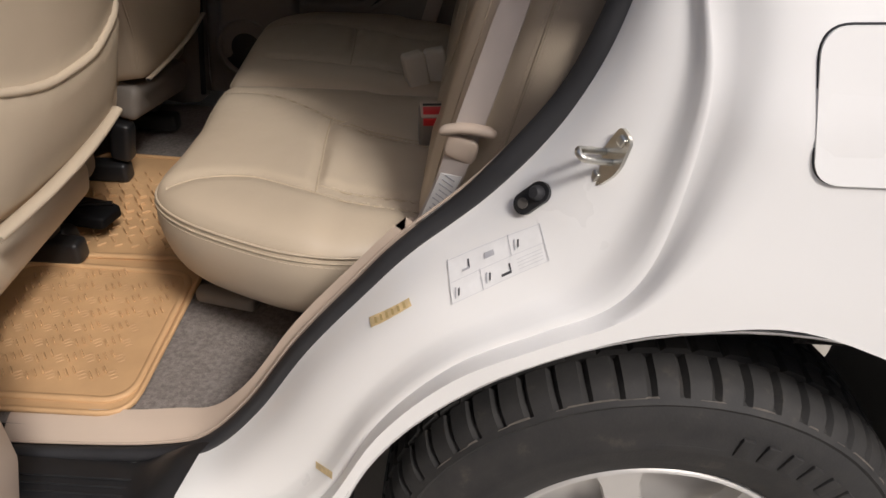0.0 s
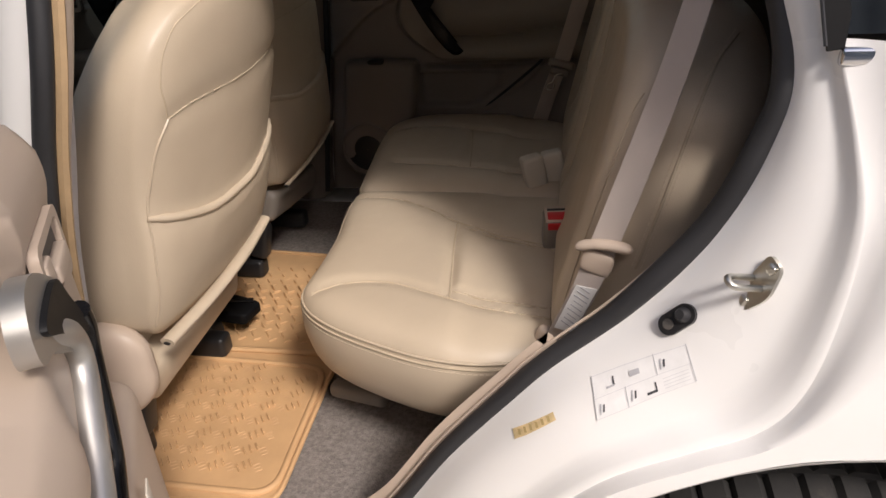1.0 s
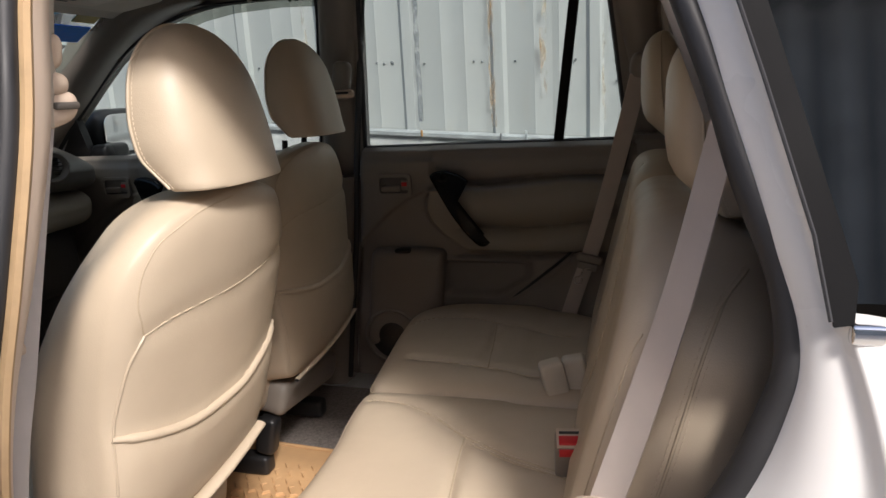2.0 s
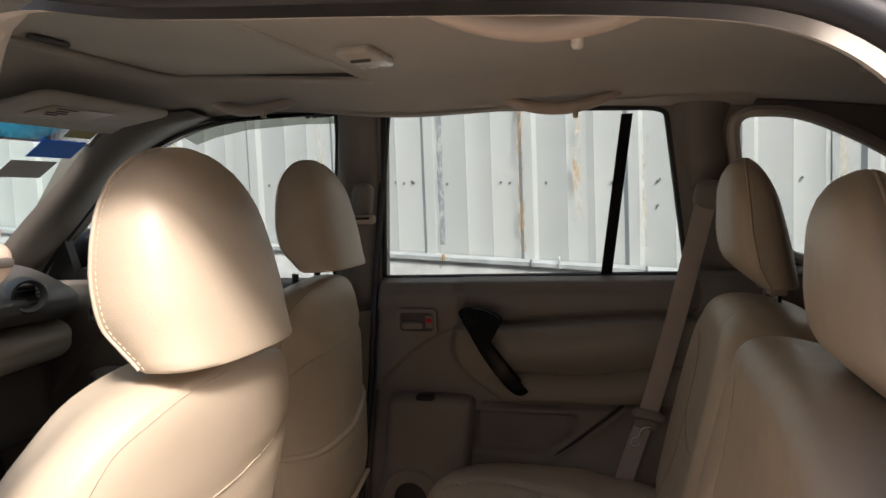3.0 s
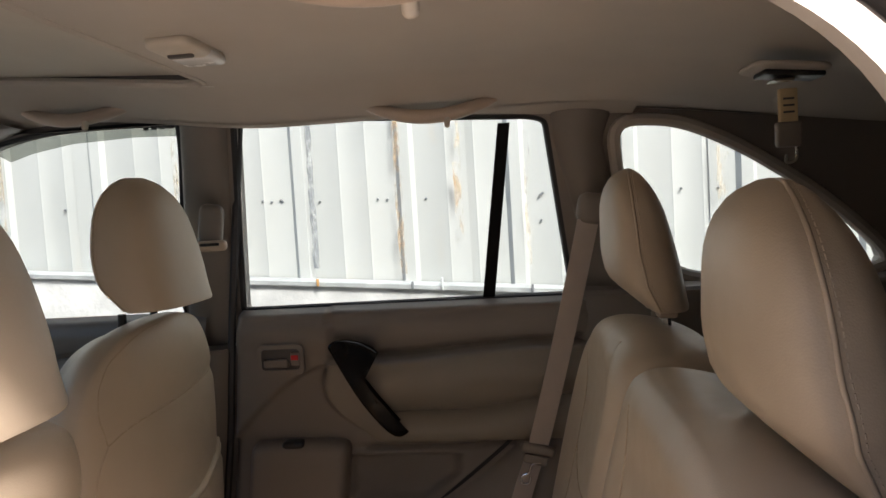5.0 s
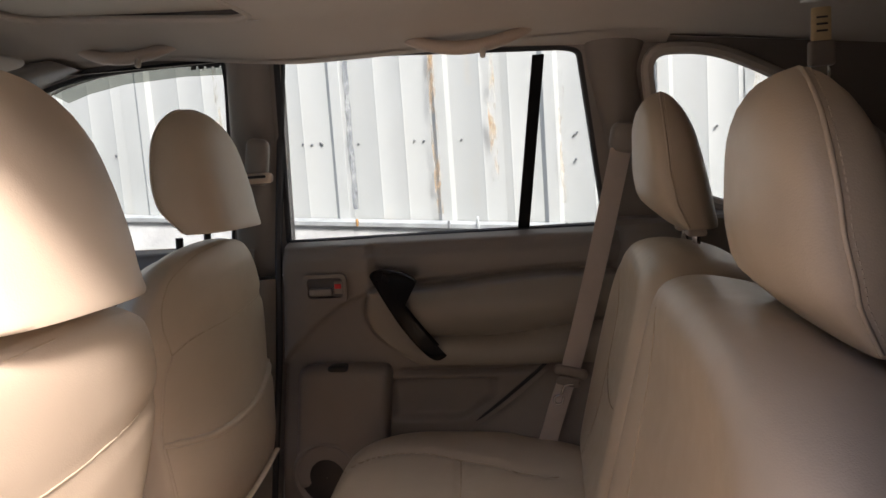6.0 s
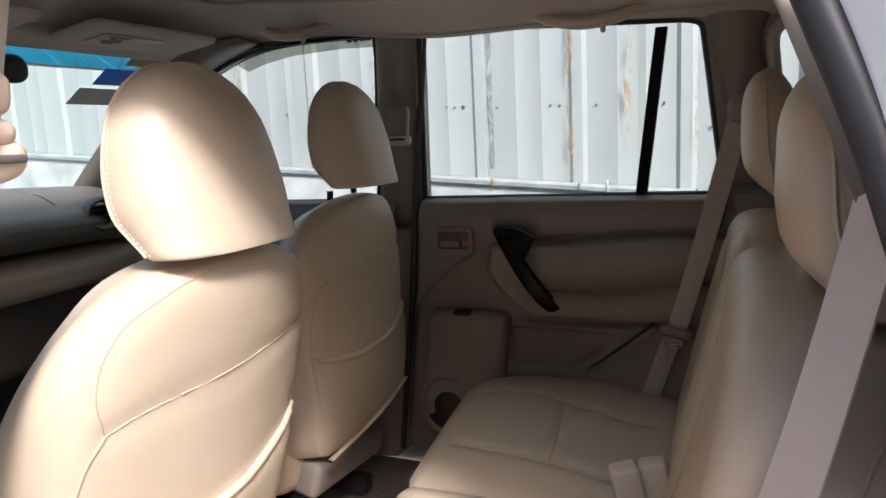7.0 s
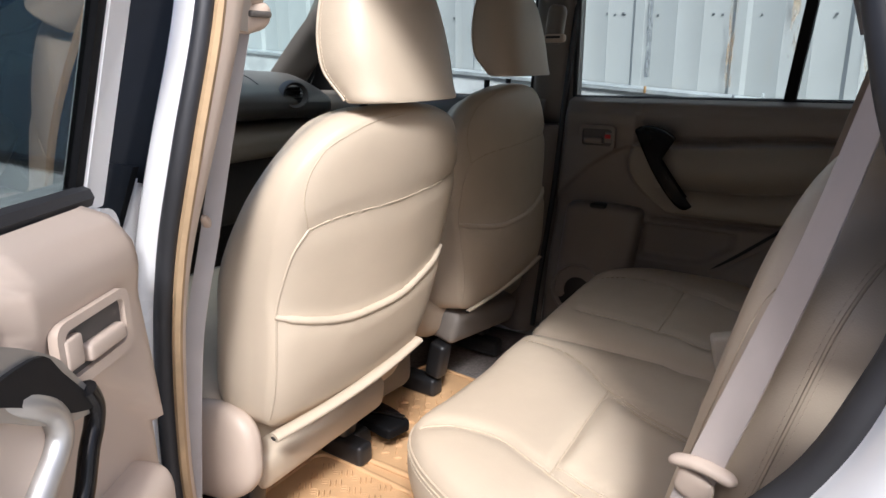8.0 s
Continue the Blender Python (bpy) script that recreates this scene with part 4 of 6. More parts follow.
NEAR_OUT = [(-0.722, -0.39), (-0.655, -0.462), (-0.525, -0.522), (-0.438, -0.541), (-0.365, -0.535), (-0.30, -0.505), (-0.24, -0.45), (-0.21, -0.30), (-0.21, -0.12), (-0.215, 0.03), (-0.26, 0.052), (-0.5, 0.056),
            (-0.70, 0.055), (-0.752, 0.035), (-0.748, -0.06), (-0.733, -0.164), (-0.727, -0.29)]
cushion(NEAR_OUT, [[(-0.735, -0.005), (-0.65, -0.018), (-0.565, -0.07), (-0.496, -0.131), (-0.40, -0.175), (-0.29, -0.215)], [(-0.70, -0.40), (-0.64, -0.377), (-0.564, -0.372), (-0.465, -0.413), (-0.38, -0.432), (-0.28, -0.445)],
                   [(-0.496, -0.131), (-0.488, -0.22), (-0.476, -0.32), (-0.465, -0.413)], [(-0.48, -0.155), (-0.38, -0.195), (-0.29, -0.232)], [(-0.462, -0.39), (-0.38, -0.408), (-0.28, -0.42)]],
        "sunlit beige seat cushion")
FAR_OUT = [(-0.26, 0.062), (-0.215, 0.085), (-0.21, 0.30), (-0.22, 0.47), (-0.29, 0.585), (-0.42, 0.640), (-0.56, 0.655), (-0.69, 0.650), (-0.765, 0.605), (-0.80, 0.53), (-0.797, 0.42), (-0.782, 0.28), (-0.766, 0.14), (-0.752, 0.078),
           (-0.70, 0.064), (-0.5, 0.066)]
cushion(FAR_OUT, [[(-0.79, 0.44), (-0.70, 0.49), (-0.62, 0.495), (-0.548, 0.465), (-0.46, 0.43), (-0.35, 0.40)], [(-0.70, 0.20), (-0.60, 0.19), (-0.514, 0.173), (-0.43, 0.16), (-0.33, 0.15)],
                  [(-0.548, 0.465), (-0.535, 0.37), (-0.524, 0.27), (-0.514, 0.173)]], "shaded beige seat cushion")

RB = radians(13.5)
r_out = Vector((-math.cos(RB), 0, math.sin(RB)))
r_up = Vector((math.sin(RB), 0, math.cos(RB)))
r_foot = Vector((-0.305, 0, 0.70))


def bplace(u, v, d):
    return r_foot + Vector((0, u, 0)) + r_up * v + r_out * d


def seat_back(outline, seams, label, corner=()):
    pts = [(p.x, p.y) for p in catmull([(a, b_, 0) for a, b_ in outline], 6, closed=True)]

    def dip(u, v, d):
        if d < -0.05:
            return 0.0
        f = 0.0
        for s in seams:
            f = max(f, 0.003 * math.exp(-(seg_dist((u, v), s) / 0.014) ** 2))
        return f
    prof = [(0, 0.0), (0.2, 0.0), (0.4, 0.0), (0.55, 0.002), (0.68, 0.008), (0.80, 0.012), (0.90, 0.004), (0.96, -0.012), (1.0, -0.038), (1.015, -0.07), (1.01, -0.11), (0.97, -0.14), (0.88, -0.16), (0.5, -0.165), (0, -0.165)]
    bm = pillow(pts, prof, bplace, dip, 3, 1.0)
    tree = BVHTree.FromBMesh(bm)
    ob = part("seat_back", bm, LEATHER, bench, label, angle=80)
    for s in seams:
        ln = laid(tree, [bplace(a, b_, 0) for a, b_ in s], -r_out, 10, 0.0006)
        if len(ln) > 2:
            part("seam", tube(ln, 0.0010, 6, up=(1, 0, 0)), SEAM, ob)
    if corner:
        ln = laid(tree, [Vector(p) for p in corner], (0, 1, 0), 8, 0.0004)
        part("seam", tube(ln, 0.0020, 6, up=(0, 1, 0)), SEAM, ob, "sewn seam")
        for off in (-0.006, 0.006):
            part("stitching", dashes(ln, (0, 1, 0), off), STITCH, ob, "pale stitching")
    return ob


seat_back([(-0.515, 0.03), (-0.525, 0.18), (-0.522, 0.33), (-0.508, 0.40), (-0.46, 0.450), (-0.37, 0.482), (-0.26, 0.496), (-0.10, 0.498), (0.06, 0.490), (0.106, 0.462), (0.118, 0.36), (0.118, 0.2), (0.116, 0.04), (0.09, 0.005), (-0.25, 0.0), (-0.50, 0.0)],
          [[(-0.497, 0.39), (-0.500, 0.3), (-0.495, 0.19), (-0.488, 0.05)], [(0.02, 0.445), (0.0, 0.36), (-0.015, 0.2), (-0.015, 0.05)]], "beige leather seat back",
          [(-0.092, -0.5, 1.130), (-0.118, -0.5, 1.113), (-0.134, -0.5, 1.086), (-0.147, -0.5, 1.052), (-0.156, -0.5, 1.019), (-0.170, -0.5, 0.965), (-0.185, -0.5, 0.908), (-0.198, -0.5, 0.860)])
seat_back([(0.122, 0.04), (0.122, 0.2), (0.122, 0.38), (0.130, 0.462), (0.165, 0.494), (0.25, 0.508), (0.36, 0.507), (0.45, 0.492), (0.525, 0.445), (0.565, 0.38), (0.585, 0.28), (0.585, 0.15), (0.575, 0.03), (0.54, 0.0), (0.33, 0.0), (0.14, 0.005)],
          [[(0.215, 0.485), (0.20, 0.38), (0.195, 0.2), (0.20, 0.05)], [(0.475, 0.455), (0.45, 0.34), (0.445, 0.2), (0.45, 0.05)], [(0.197, 0.25), (0.27, 0.215), (0.37, 0.215), (0.447, 0.25)]], "shaded beige seat back")


def rear_headrest(at, wide):
    headrest(at, wide, bench, 0.042)
    for dy in (-0.05, 0.05):
        part("headrest_post", tube([(at[0] - 0.035, at[1] + dy, at[2] - 0.05), (at[0] - 0.034, at[1] + dy, at[2] + 0.03)], 0.0065, 10), CHROME, bench, "bright headrest post")
        part("post_sleeve", rbox((0.03, 0.03, 0.012), 0.005, 1, 3, None, pose(at[0] - 0.035, at[1] + dy, at[2] - 0.010)), TRIM_LIGHT, bench)


rear_headrest((-0.074, 0.335, 1.208), 0.126)
rear_headrest((-0.050, -0.230, 1.170), 0.128)

# ---- roof ----
def roof_z(x, y):
    z = 1.614 - 0.050 * smooth01((abs(y - 0.01) - 0.31) / 0.22) + 0.040 * smooth01((-0.78 - x) / 0.45)
    z -= (0.055 - 0.035 * smooth01((abs(y) - 0.28) / 0.2)) * smooth01((-1.36 - x) / 0.2) + 0.090 * smooth01((x + 0.30) / 0.9)
    return z


SR = (-1.30, -0.838, -0.29, 0.340)
xs = sorted({round(-1.56 + 0.055 * i, 4) for i in range(47)} | {SR[0], SR[1]})
ys = sorted({round(-0.53 + 0.0425 * i, 4) for i in range(26)} | {SR[2], SR[3]})
bm = bmesh.new()
vs = {(x, y): bm.verts.new((x, y, roof_z(x, y))) for x in xs for y in ys}
for a, b_ in zip(xs, xs[1:]):
    for c, d in zip(ys, ys[1:]):
        if SR[0] <= a and b_ <= SR[1] and SR[2] <= c and d <= SR[3]:
            continue
        bm.faces.new((vs[a, c], vs[b_, c], vs[b_, d], vs[a, d]))
part("headliner", bm, HEADLINER, car, "beige cloth headliner", angle=60)
fr = rounded([(SR[0], SR[2]), (SR[1], SR[2]), (SR[1], SR[3]), (SR[0], SR[3])], [0.06, 0.12, 0.07, 0.06], 8)
SHADE = surface("sunroof_cloth", (0.58, 0.545, 0.48), 0.95, 0.04, 7, 0.5, 1100, 0.0006)
part("sunroof_shade", rbox((SR[1] - SR[0] + 0.10, SR[3] - SR[2] + 0.08, 0.012), 0.004, 2, 2, None, pose((SR[0] + SR[1]) / 2, (SR[2] + SR[3]) / 2, 1.657, 0, 3.6)), SHADE, car, "grey-beige sliding sunroof shade")
part("sunroof_rim", tube([(p[0], p[1], roof_z(p[0], p[1]) + 0.004) for p in fr], 0.008, 8, closed=True), HEADLINER, car)
part("sunroof_frame", plate([(SR[0] - 0.004, SR[2] - 0.004), (SR[1] + 0.004, SR[2] - 0.004), (SR[1] + 0.004, SR[3] + 0.004), (SR[0] - 0.004, SR[3] + 0.004)], lambda u, v, d: (u, v, roof_z(u, v) + 0.002 + d), 0.004, [fr]), HEADLINER, car)
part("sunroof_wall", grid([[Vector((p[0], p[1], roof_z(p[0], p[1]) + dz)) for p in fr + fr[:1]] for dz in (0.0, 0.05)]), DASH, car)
part("shade_pull", rbox((0.02, 0.075, 0.008), 0.004, 1, 3, None, pose(-1.25, -0.05, 1.657, 0, 3.6)), DASH, car, "dark recessed pull of the shade")
part("roof_skin", grid([[Vector((x, y, 1.70 - 0.07 * (abs(y) / 0.6) ** 3 - 0.09 * smooth01((-1.3 - x) / 0.32))) for x in (-1.62, -1.4, -1, -0.5, 0, 0.6, 1.0)] for y in (-0.60, -0.5, -0.3, 0, 0.3, 0.5, 0.62)]), PAINT, car, "white roof skin")
# rails over the open side, round the top of the opening
rt, rp = [], []
for i, p in enumerate(ap):
    if p.z < 1.30:
        continue
    n_ = outward(i)
    q = p - n_ * 0.016 + Vector((0, 0.016, 0))
    rt.append([q, q + Vector((0, 0.02, 0)) + n_ * 0.004, q + Vector((0, 0.04, 0)) + n_ * 0.02, Vector((q.x, -0.50, max(roof_z(q.x, -0.50), q.z + 0.03))) if n_.z > 0.5 else q + Vector((0, 0.08, 0)) + n_ * 0.05])
    rp.append([p + n_ * 0.006, p + n_ * 0.014 + Vector((0, -0.014, 0)), p + n_ * 0.03 + Vector((0, -0.026, 0)), p + n_ * 0.05 + Vector((0, -0.036, 0)), p + n_ * 0.075 + Vector((0, -0.042, 0)), p + n_ * 0.11 + Vector((0, -0.03, 0)), p + n_ * 0.16 + Vector((0, 0.0, 0))])
part("rail_trim", grid(rt), HEADLINER, car, angle=70)
top_rows = [r for r in rp if r[0].x < -0.2 and r[0].z > 1.47 and r[0].x > -0.80]
part("roof_rail", grid(top_rows), PAINT, car, "white painted roof rail", angle=70)
for s_ in (1, -1):
    part("side_lining", grid([[Vector((x, s_ * 0.515 + 0.01, roof_z(x, s_ * 0.52))), Vector((x, s_ * 0.545 + 0.01, roof_z(x, 0.52) + 0.004)), Vector((x, s_ * 0.575 + 0.01, roof_z(x, 0.52) + 0.02))] for x in (-1.5, -1.0, -0.6, -0.2, 0.3, 0.9)]), HEADLINER, car)


CANT = [(-1.58, 1.556), (-1.50, 1.574), (-1.42, 1.592), (-1.34, 1.604), (-1.2, 1.612), (-1.03, 1.608), (-0.9, 1.602), (-0.7, 1.588), (-0.5, 1.573), (-0.3, 1.557), (-0.1, 1.545)]
rows = []
for i in range(61):
    x = -1.56 + 1.46 * i / 60
    zt = lerp_table(CANT, x)
    yt = 0.70 - 0.314 * (zt - 1.18) - 0.016
    zr = roof_z(x, 0.50)
    rows.append([Vector((x, 0.50, zr - 0.002)), Vector((x, 0.525, zr - 0.006)), Vector((x, 0.5 * (0.53 + yt), min(zr, 0.5 * (zr + zt)) - 0.002)), Vector((x, yt, zt)), Vector((x, yt + 0.02, zt + 0.004))])
part("cant_rail", grid(rows), HEADLINER, car, "beige cloth roof edge over the windows", angle=70)


def grab_handle(x, y, z, s, label, hook=0.03):
    """A fold-down grab handle: a bowed grip with two feet and a coat hook; s: side of the car, -1 or 1."""
    rows = []
    pts = []
    for i in range(25):
        f = i / 24
        u = -0.125 + 0.25 * f
        bow = math.sin(math.pi * f)
        pts.append(Vector((x + u, y - s * 0.030 * bow ** 0.8, z - 0.038 * bow ** 0.75)))
    h = part("grab_handle", tube(pts, [0.0125 + 0.003 * math.sin(math.pi * i / 24) for i in range(25)], 12, flat=0.85), TRIM_LIGHT, car, label, angle=80)
    part("handle_recess", rbox((0.235, 0.045, 0.012), (0.04, 0.02, 0.005), 3, 3, None, pose(x, y + s * 0.012, z + 0.006, s * 25)), TRIM, h)
    for u in (-0.118, 0.118):
        part("handle_foot", rbox((0.04, 0.03, 0.024), 0.01, 1, 3, None, pose(x + u, y, z + 0.002, s * 20)), TRIM_LIGHT, h)
    part("coat_hook", rbox((0.011, 0.012, 0.034), 0.005, 1, 3, None, pose(x + hook, y - s * 0.036, z - 0.045 + (0.004 if s < 0 else 0), s * -20)), CREAM, h, "cream coat hook")
    return h


grab_handle(-0.480, 0.484, 1.590, 1, "beige grab handle with a coat hook")
grab_handle(-0.400, -0.435, 1.552, -1, "beige grab handle with a coat hook", 0.014)
grab_handle(-1.178, 0.478, 1.634, 1, "beige front grab handle")
lamp = part("dome_lamp", rbox((0.062, 0.116, 0.018), (0.012, 0.016, 0.007), 2, 4, None, pose(-0.752, 0.068, 1.609)), CREAM, car, "cream dome lamp, switched off")
part("lamp_lens", rbox((0.058, 0.05, 0.014), (0.008, 0.008, 0.005), 1, 3, None, pose(-0.748, 0.096, 1.6050)), surface("frosted_lens", (0.75, 0.75, 0.73), 0.25, 0.03, 30), lamp, "frosted lens")
part("lamp_switch", rbox((0.034, 0.010, 0.006), 0.0025, 1, 2, None, pose(-0.752, 0.052, 1.5990)), DASH, lamp)
# sun visors
for y0, sg in ((0.22, 1), (-0.24, -1)):
    vis = part("sun_visor", rbox((0.15, 0.36, 0.022), (0.03, 0.03, 0.010), 3, 4, None, pose(-1.43, y0, 1.588, 0, -8)), HEADLINER, car, "beige sun visor folded up", angle=70)
    lab = part("visor_label", rbox((0.07, 0.16, 0.001), 0.0004, 1, 1, None, pose(-1.425, y0 - 0.05 * sg, 1.5755, 0, -8)), TRIM_LIGHT, vis, "pale warning label")
    for k in range(4):
        part("label_bar", rbox((0.006, 0.03 + 0.02 * (k % 2), 0.001), 0.0004, 1, 1, None, pose(-1.445 + 0.014 * k, y0 - 0.08 * sg, 1.5718 + 0.0020 * k, 0, -8)), INK, lab)
part("header_trim", rbox((0.07, 1.02, 0.03), 0.012, 3, 3, None, pose(-1.545, 0, 1.588, 0, -20)), HEADLINER, car)
part("rear_mirror", rbox((0.03, 0.21, 0.06), (0.012, 0.03, 0.025), 2, 4, None, pose(-1.62, -0.025, 1.527)), BLACK, car, "black rear-view mirror")
# centre belt stowed at the ceiling
mount = part("belt_mount", rbox((0.11, 0.09, 0.012), (0.02, 0.02, 0.005), 2, 4, None, pose(0.070, 0.270, 1.557, 0, 6)), HEADLINER, car, "ceiling belt outlet")
part("outlet_slot", rbox((0.085, 0.05, 0.008), 0.003, 1, 2, None, pose(0.074, 0.262, 1.546, 0, 6)), BLACK, mount, "dark belt slot")
part("latch_plate", rbox((0.03, 0.028, 0.004), 0.0015, 1, 2, None, pose(0.062, 0.262, 1.539)), STEEL, mount)
cb = part("stowed_belt", rbox((0.028, 0.008, 0.055), 0.003, 1, 2, None, pose(0.080, 0.285, 1.503)), surface("tan_belt_tag", (0.62, 0.48, 0.28), 0.7, 0.1, 40), car, "stowed centre belt with tan tag")
for k in range(3):
    part("tag_bar", rbox((0.016, 0.001, 0.003), 0.0004, 1, 1, None, pose(0.080, 0.2805, 1.515 - 0.010 * k)), INK, cb)
part("belt_tongue", rbox((0.038, 0.014, 0.038), 0.005, 1, 3, None, pose(0.080, 0.285, 1.462)), TRIM, cb)
part("tongue_hook", tube(catmull([(0.090, 0.285, 1.452), (0.090, 0.285, 1.425), (0.076, 0.285, 1.420), (0.076, 0.285, 1.432)], 5), 0.0022, 6, up=(0, 1, 0)), STEEL, cb, "steel tongue")

# ---- dashboard ----
def dash_fn(v):
    return Vector((v.x - 0.05 * (v.y / 0.6) ** 2, v.y, v.z + 0.02 * math.cos(v.y * 3) - 0.05 * smooth01((v.x) / 0.2)))


DASH_TOP = surface("grey_dash_pad", (0.095, 0.088, 0.08), 0.45, 0.08, 6, 0.35, 900)
DASH_LOW = surface("beige_dash_panel", (0.34, 0.295, 0.235), 0.5, 0.05, 5, 0.25, 1200)
dash = part("dashboard", rbox((0.46, 1.16, 0.112), (0.13, 0.10, 0.045), 8, 6, dash_fn, pose(-1.98, 0.02, 1.188)), DASH_TOP, car, "dark grey-beige dashboard top pad", angle=80)
part("dash_gap", rbox((0.34, 1.08, 0.030), (0.05, 0.05, 0.010), 3, 3, None, pose(-1.975, 0.02, 1.118)), BLACK, dash, "dark groove under the pad", angle=70)
part("glove_panel", rbox((0.36, 1.12, 0.115), (0.09, 0.09, 0.045), 5, 6, lambda v: Vector((v.x - 0.04 * (v.y / 0.6) ** 2, v.y, v.z)), pose(-1.965, 0.02, 1.052, 0, 8)), DASH_LOW, dash, "beige lower dashboard panel", angle=80)
part("dash_lower", rbox((0.22, 1.10, 0.26), (0.06, 0.06, 0.10), 4, 5, None, pose(-2.02, 0.02, 0.89)), DASH, dash, "dark footwell panel", angle=80)
part("airbag_line", tube(catmull([(-1.84, -0.02, 1.222), (-1.92, 0.0, 1.250), (-1.97, 0.12, 1.254), (-1.92, 0.26, 1.246), (-1.84, 0.27, 1.214)], 6), 0.002, 6), BLACK, dash)
vent = part("air_vent", revolve([(0.030, 0.01), (0.033, -0.012), (0.039, -0.016), (0.044, -0.008), (0.046, 0.03)], (0, 0, 0), 32), DASH, dash, "round dark air vent", angle=60)
vent.data.transform(Matrix.Translation(ORIGIN[dash.name]))
vent.matrix_local = Matrix.Translation(Vector((-1.765, 0.350, 1.180)) - ORIGIN[dash.name]) @ pose(0, 0, 0, 0, 0, 62)
part("vent_slats", join(*[rbox((0.06 - 0.012 * abs(k), 0.012, 0.004), 0.0015, 1, 1, None, pose(-1.773, 0.357, 1.180 + 0.011 * k, 0, 0, 62)) for k in range(-2, 3)]), BLACK, dash, "black vent slats")
part("vent_core", rbox((0.05, 0.01, 0.05), 0.004, 1, 2, None, pose(-1.790, 0.365, 1.180, 0, 0, 62)), BLACK, dash)
ringv = part("vent_ring", revolve([(0.0385, -0.0175), (0.041, -0.0205), (0.0435, -0.0165), (0.042, -0.012)], (0, 0, 0), 36), SILVER, dash, "bright vent ring", angle=60)
ringv.matrix_local = vent.matrix_local.copy()
con = part("centre_console", rbox((0.75, 0.20, 0.22), (0.06, 0.04, 0.05), 4, 4, None, pose(-1.47, 0.0, 0.58)), TRIM, car, "taupe centre console", angle=70)
part("armrest_box", rbox((0.30, 0.17, 0.10), (0.04, 0.03, 0.03), 3, 4, None, pose(-1.24, 0.0, 0.74)), DASH, con, "dark console box")
# front door armrest with window switches
arm = part("door_armrest", rbox((0.34, 0.09, 0.09), (0.08, 0.035, 0.03), 5, 4, None, pose(-1.66, 0.60, 0.885, 0, 6)), TRIM, front_door, "padded armrest", angle=80)
for k in range(2):
    part("window_switch", rbox((0.038, 0.022, 0.008), 0.003, 1, 2, None, pose(-1.70 + 0.06 * k, 0.59, 0.938 - 0.006 * k)), BLACK, arm, "black window switch")
# far door mirror outside
mir = part("door_mirror", rbox((0.10, 0.23, 0.165), (0.035, 0.06, 0.06), 4, 5, None, pose(-1.97, 0.85, 1.245, 0, 0, -4)), BLACK, car, "dark door mirror", angle=80)
part("mirror_glass", rbox((0.006, 0.185, 0.128), (0.003, 0.04, 0.04), 2, 4, None, pose(-1.917, 0.846, 1.245, 0, 0, -4)), CHROME, mir, "mirror glass")
part("mirror_foot", rbox((0.07, 0.12, 0.05), 0.02, 2, 3, None, pose(-1.90, 0.74, 1.19)), BLACK, mir)
part("sail_trim", plate([(-2.06, 1.165), (-1.93, 1.17), (-1.93, 1.30)], far_place(-0.020), 0.03), BLACK, car, "black mirror corner trim")
# stickers at the windscreen's corner
def sticker(u, v, w, h, colour, label):
    m = surface(label.replace(" ", "_"), colour, 0.5, 0.05, 60)
    return part("sticker", plate([(u - w / 2, v - h / 2), (u + w / 2, v - h / 2), (u + w / 2, v + h / 2), (u - w / 2, v + h / 2)], lambda a, b_, d: (screen_x(b_) + 0.006 + d, a, b_), 0.0008), m, screen, label)


sticker(0.375, 1.568, 0.080, 0.030, (0.42, 0.36, 0.13), "olive paper sticker")
sticker(0.355, 1.527, 0.13, 0.034, (0.03, 0.24, 0.92), "blue printed sticker")
sticker(0.330, 1.484, 0.13, 0.036, (0.55, 0.53, 0.52), "grey printed sticker")

# ---- open side: middle pillar, front door, quarter window ----
bp = [i for i, p in enumerate(ap) if p.x < -0.79 and 0.42 < p.z < 1.53]
rows_in, rows_out = [], []
for i in bp:
    p, n_ = ap[i], outward(i)
    q = p - n_ * 0.016 + Vector((0, 0.016, 0))
    k_ = 0.45 + 0.75 * smooth01((p.z - 0.95) / 0.4)
    rows_in.append([q, q + Vector((-0.002, 0.012 * k_, 0)), q + Vector((-0.008, 0.026 * k_, 0)), q + Vector((-0.022, 0.036 * k_, 0)), q + Vector((-0.05, 0.042 * k_, 0)), q + Vector((-0.10, 0.042 * k_, 0)), q + Vector((-0.12, 0.02, 0))])
    rows_out.append([p + n_ * 0.006, p + n_ * 0.010 + Vector((0, -0.008, 0)), p + n_ * 0.022 + Vector((0, -0.014, 0)), p + n_ * 0.034 + Vector((0, -0.018, 0)), p + n_ * 0.042 + Vector((0, -0.014, 0)), p + n_ * 0.046 + Vector((0, 0.004, 0))])
part("pillar_trim", grid(rows_in), TRIM_LIGHT, car, "beige middle pillar trim", angle=70)
part("pillar_skin", grid(rows_out), PAINT, car, "white painted middle pillar", angle=70)
fd = part("front_door_skin", grid([[Vector((x, out_y(z) + dy, z)) for x, dy in ((-0.888, 0.04), (-0.890, 0.004), (-0.898, -0.01), (-0.94, -0.012), (-1.5, -0.02), (-2.1, -0.012), (-2.3, 0.01))] for z in (0.28, 0.40, 0.55, 0.75, 0.88, 1.0, 1.08, 1.145)]),
          PAINT, car, "white front door, closed", angle=60)


def near_glass_y(z):
    return -0.700 + 0.32 * (z - 1.15)


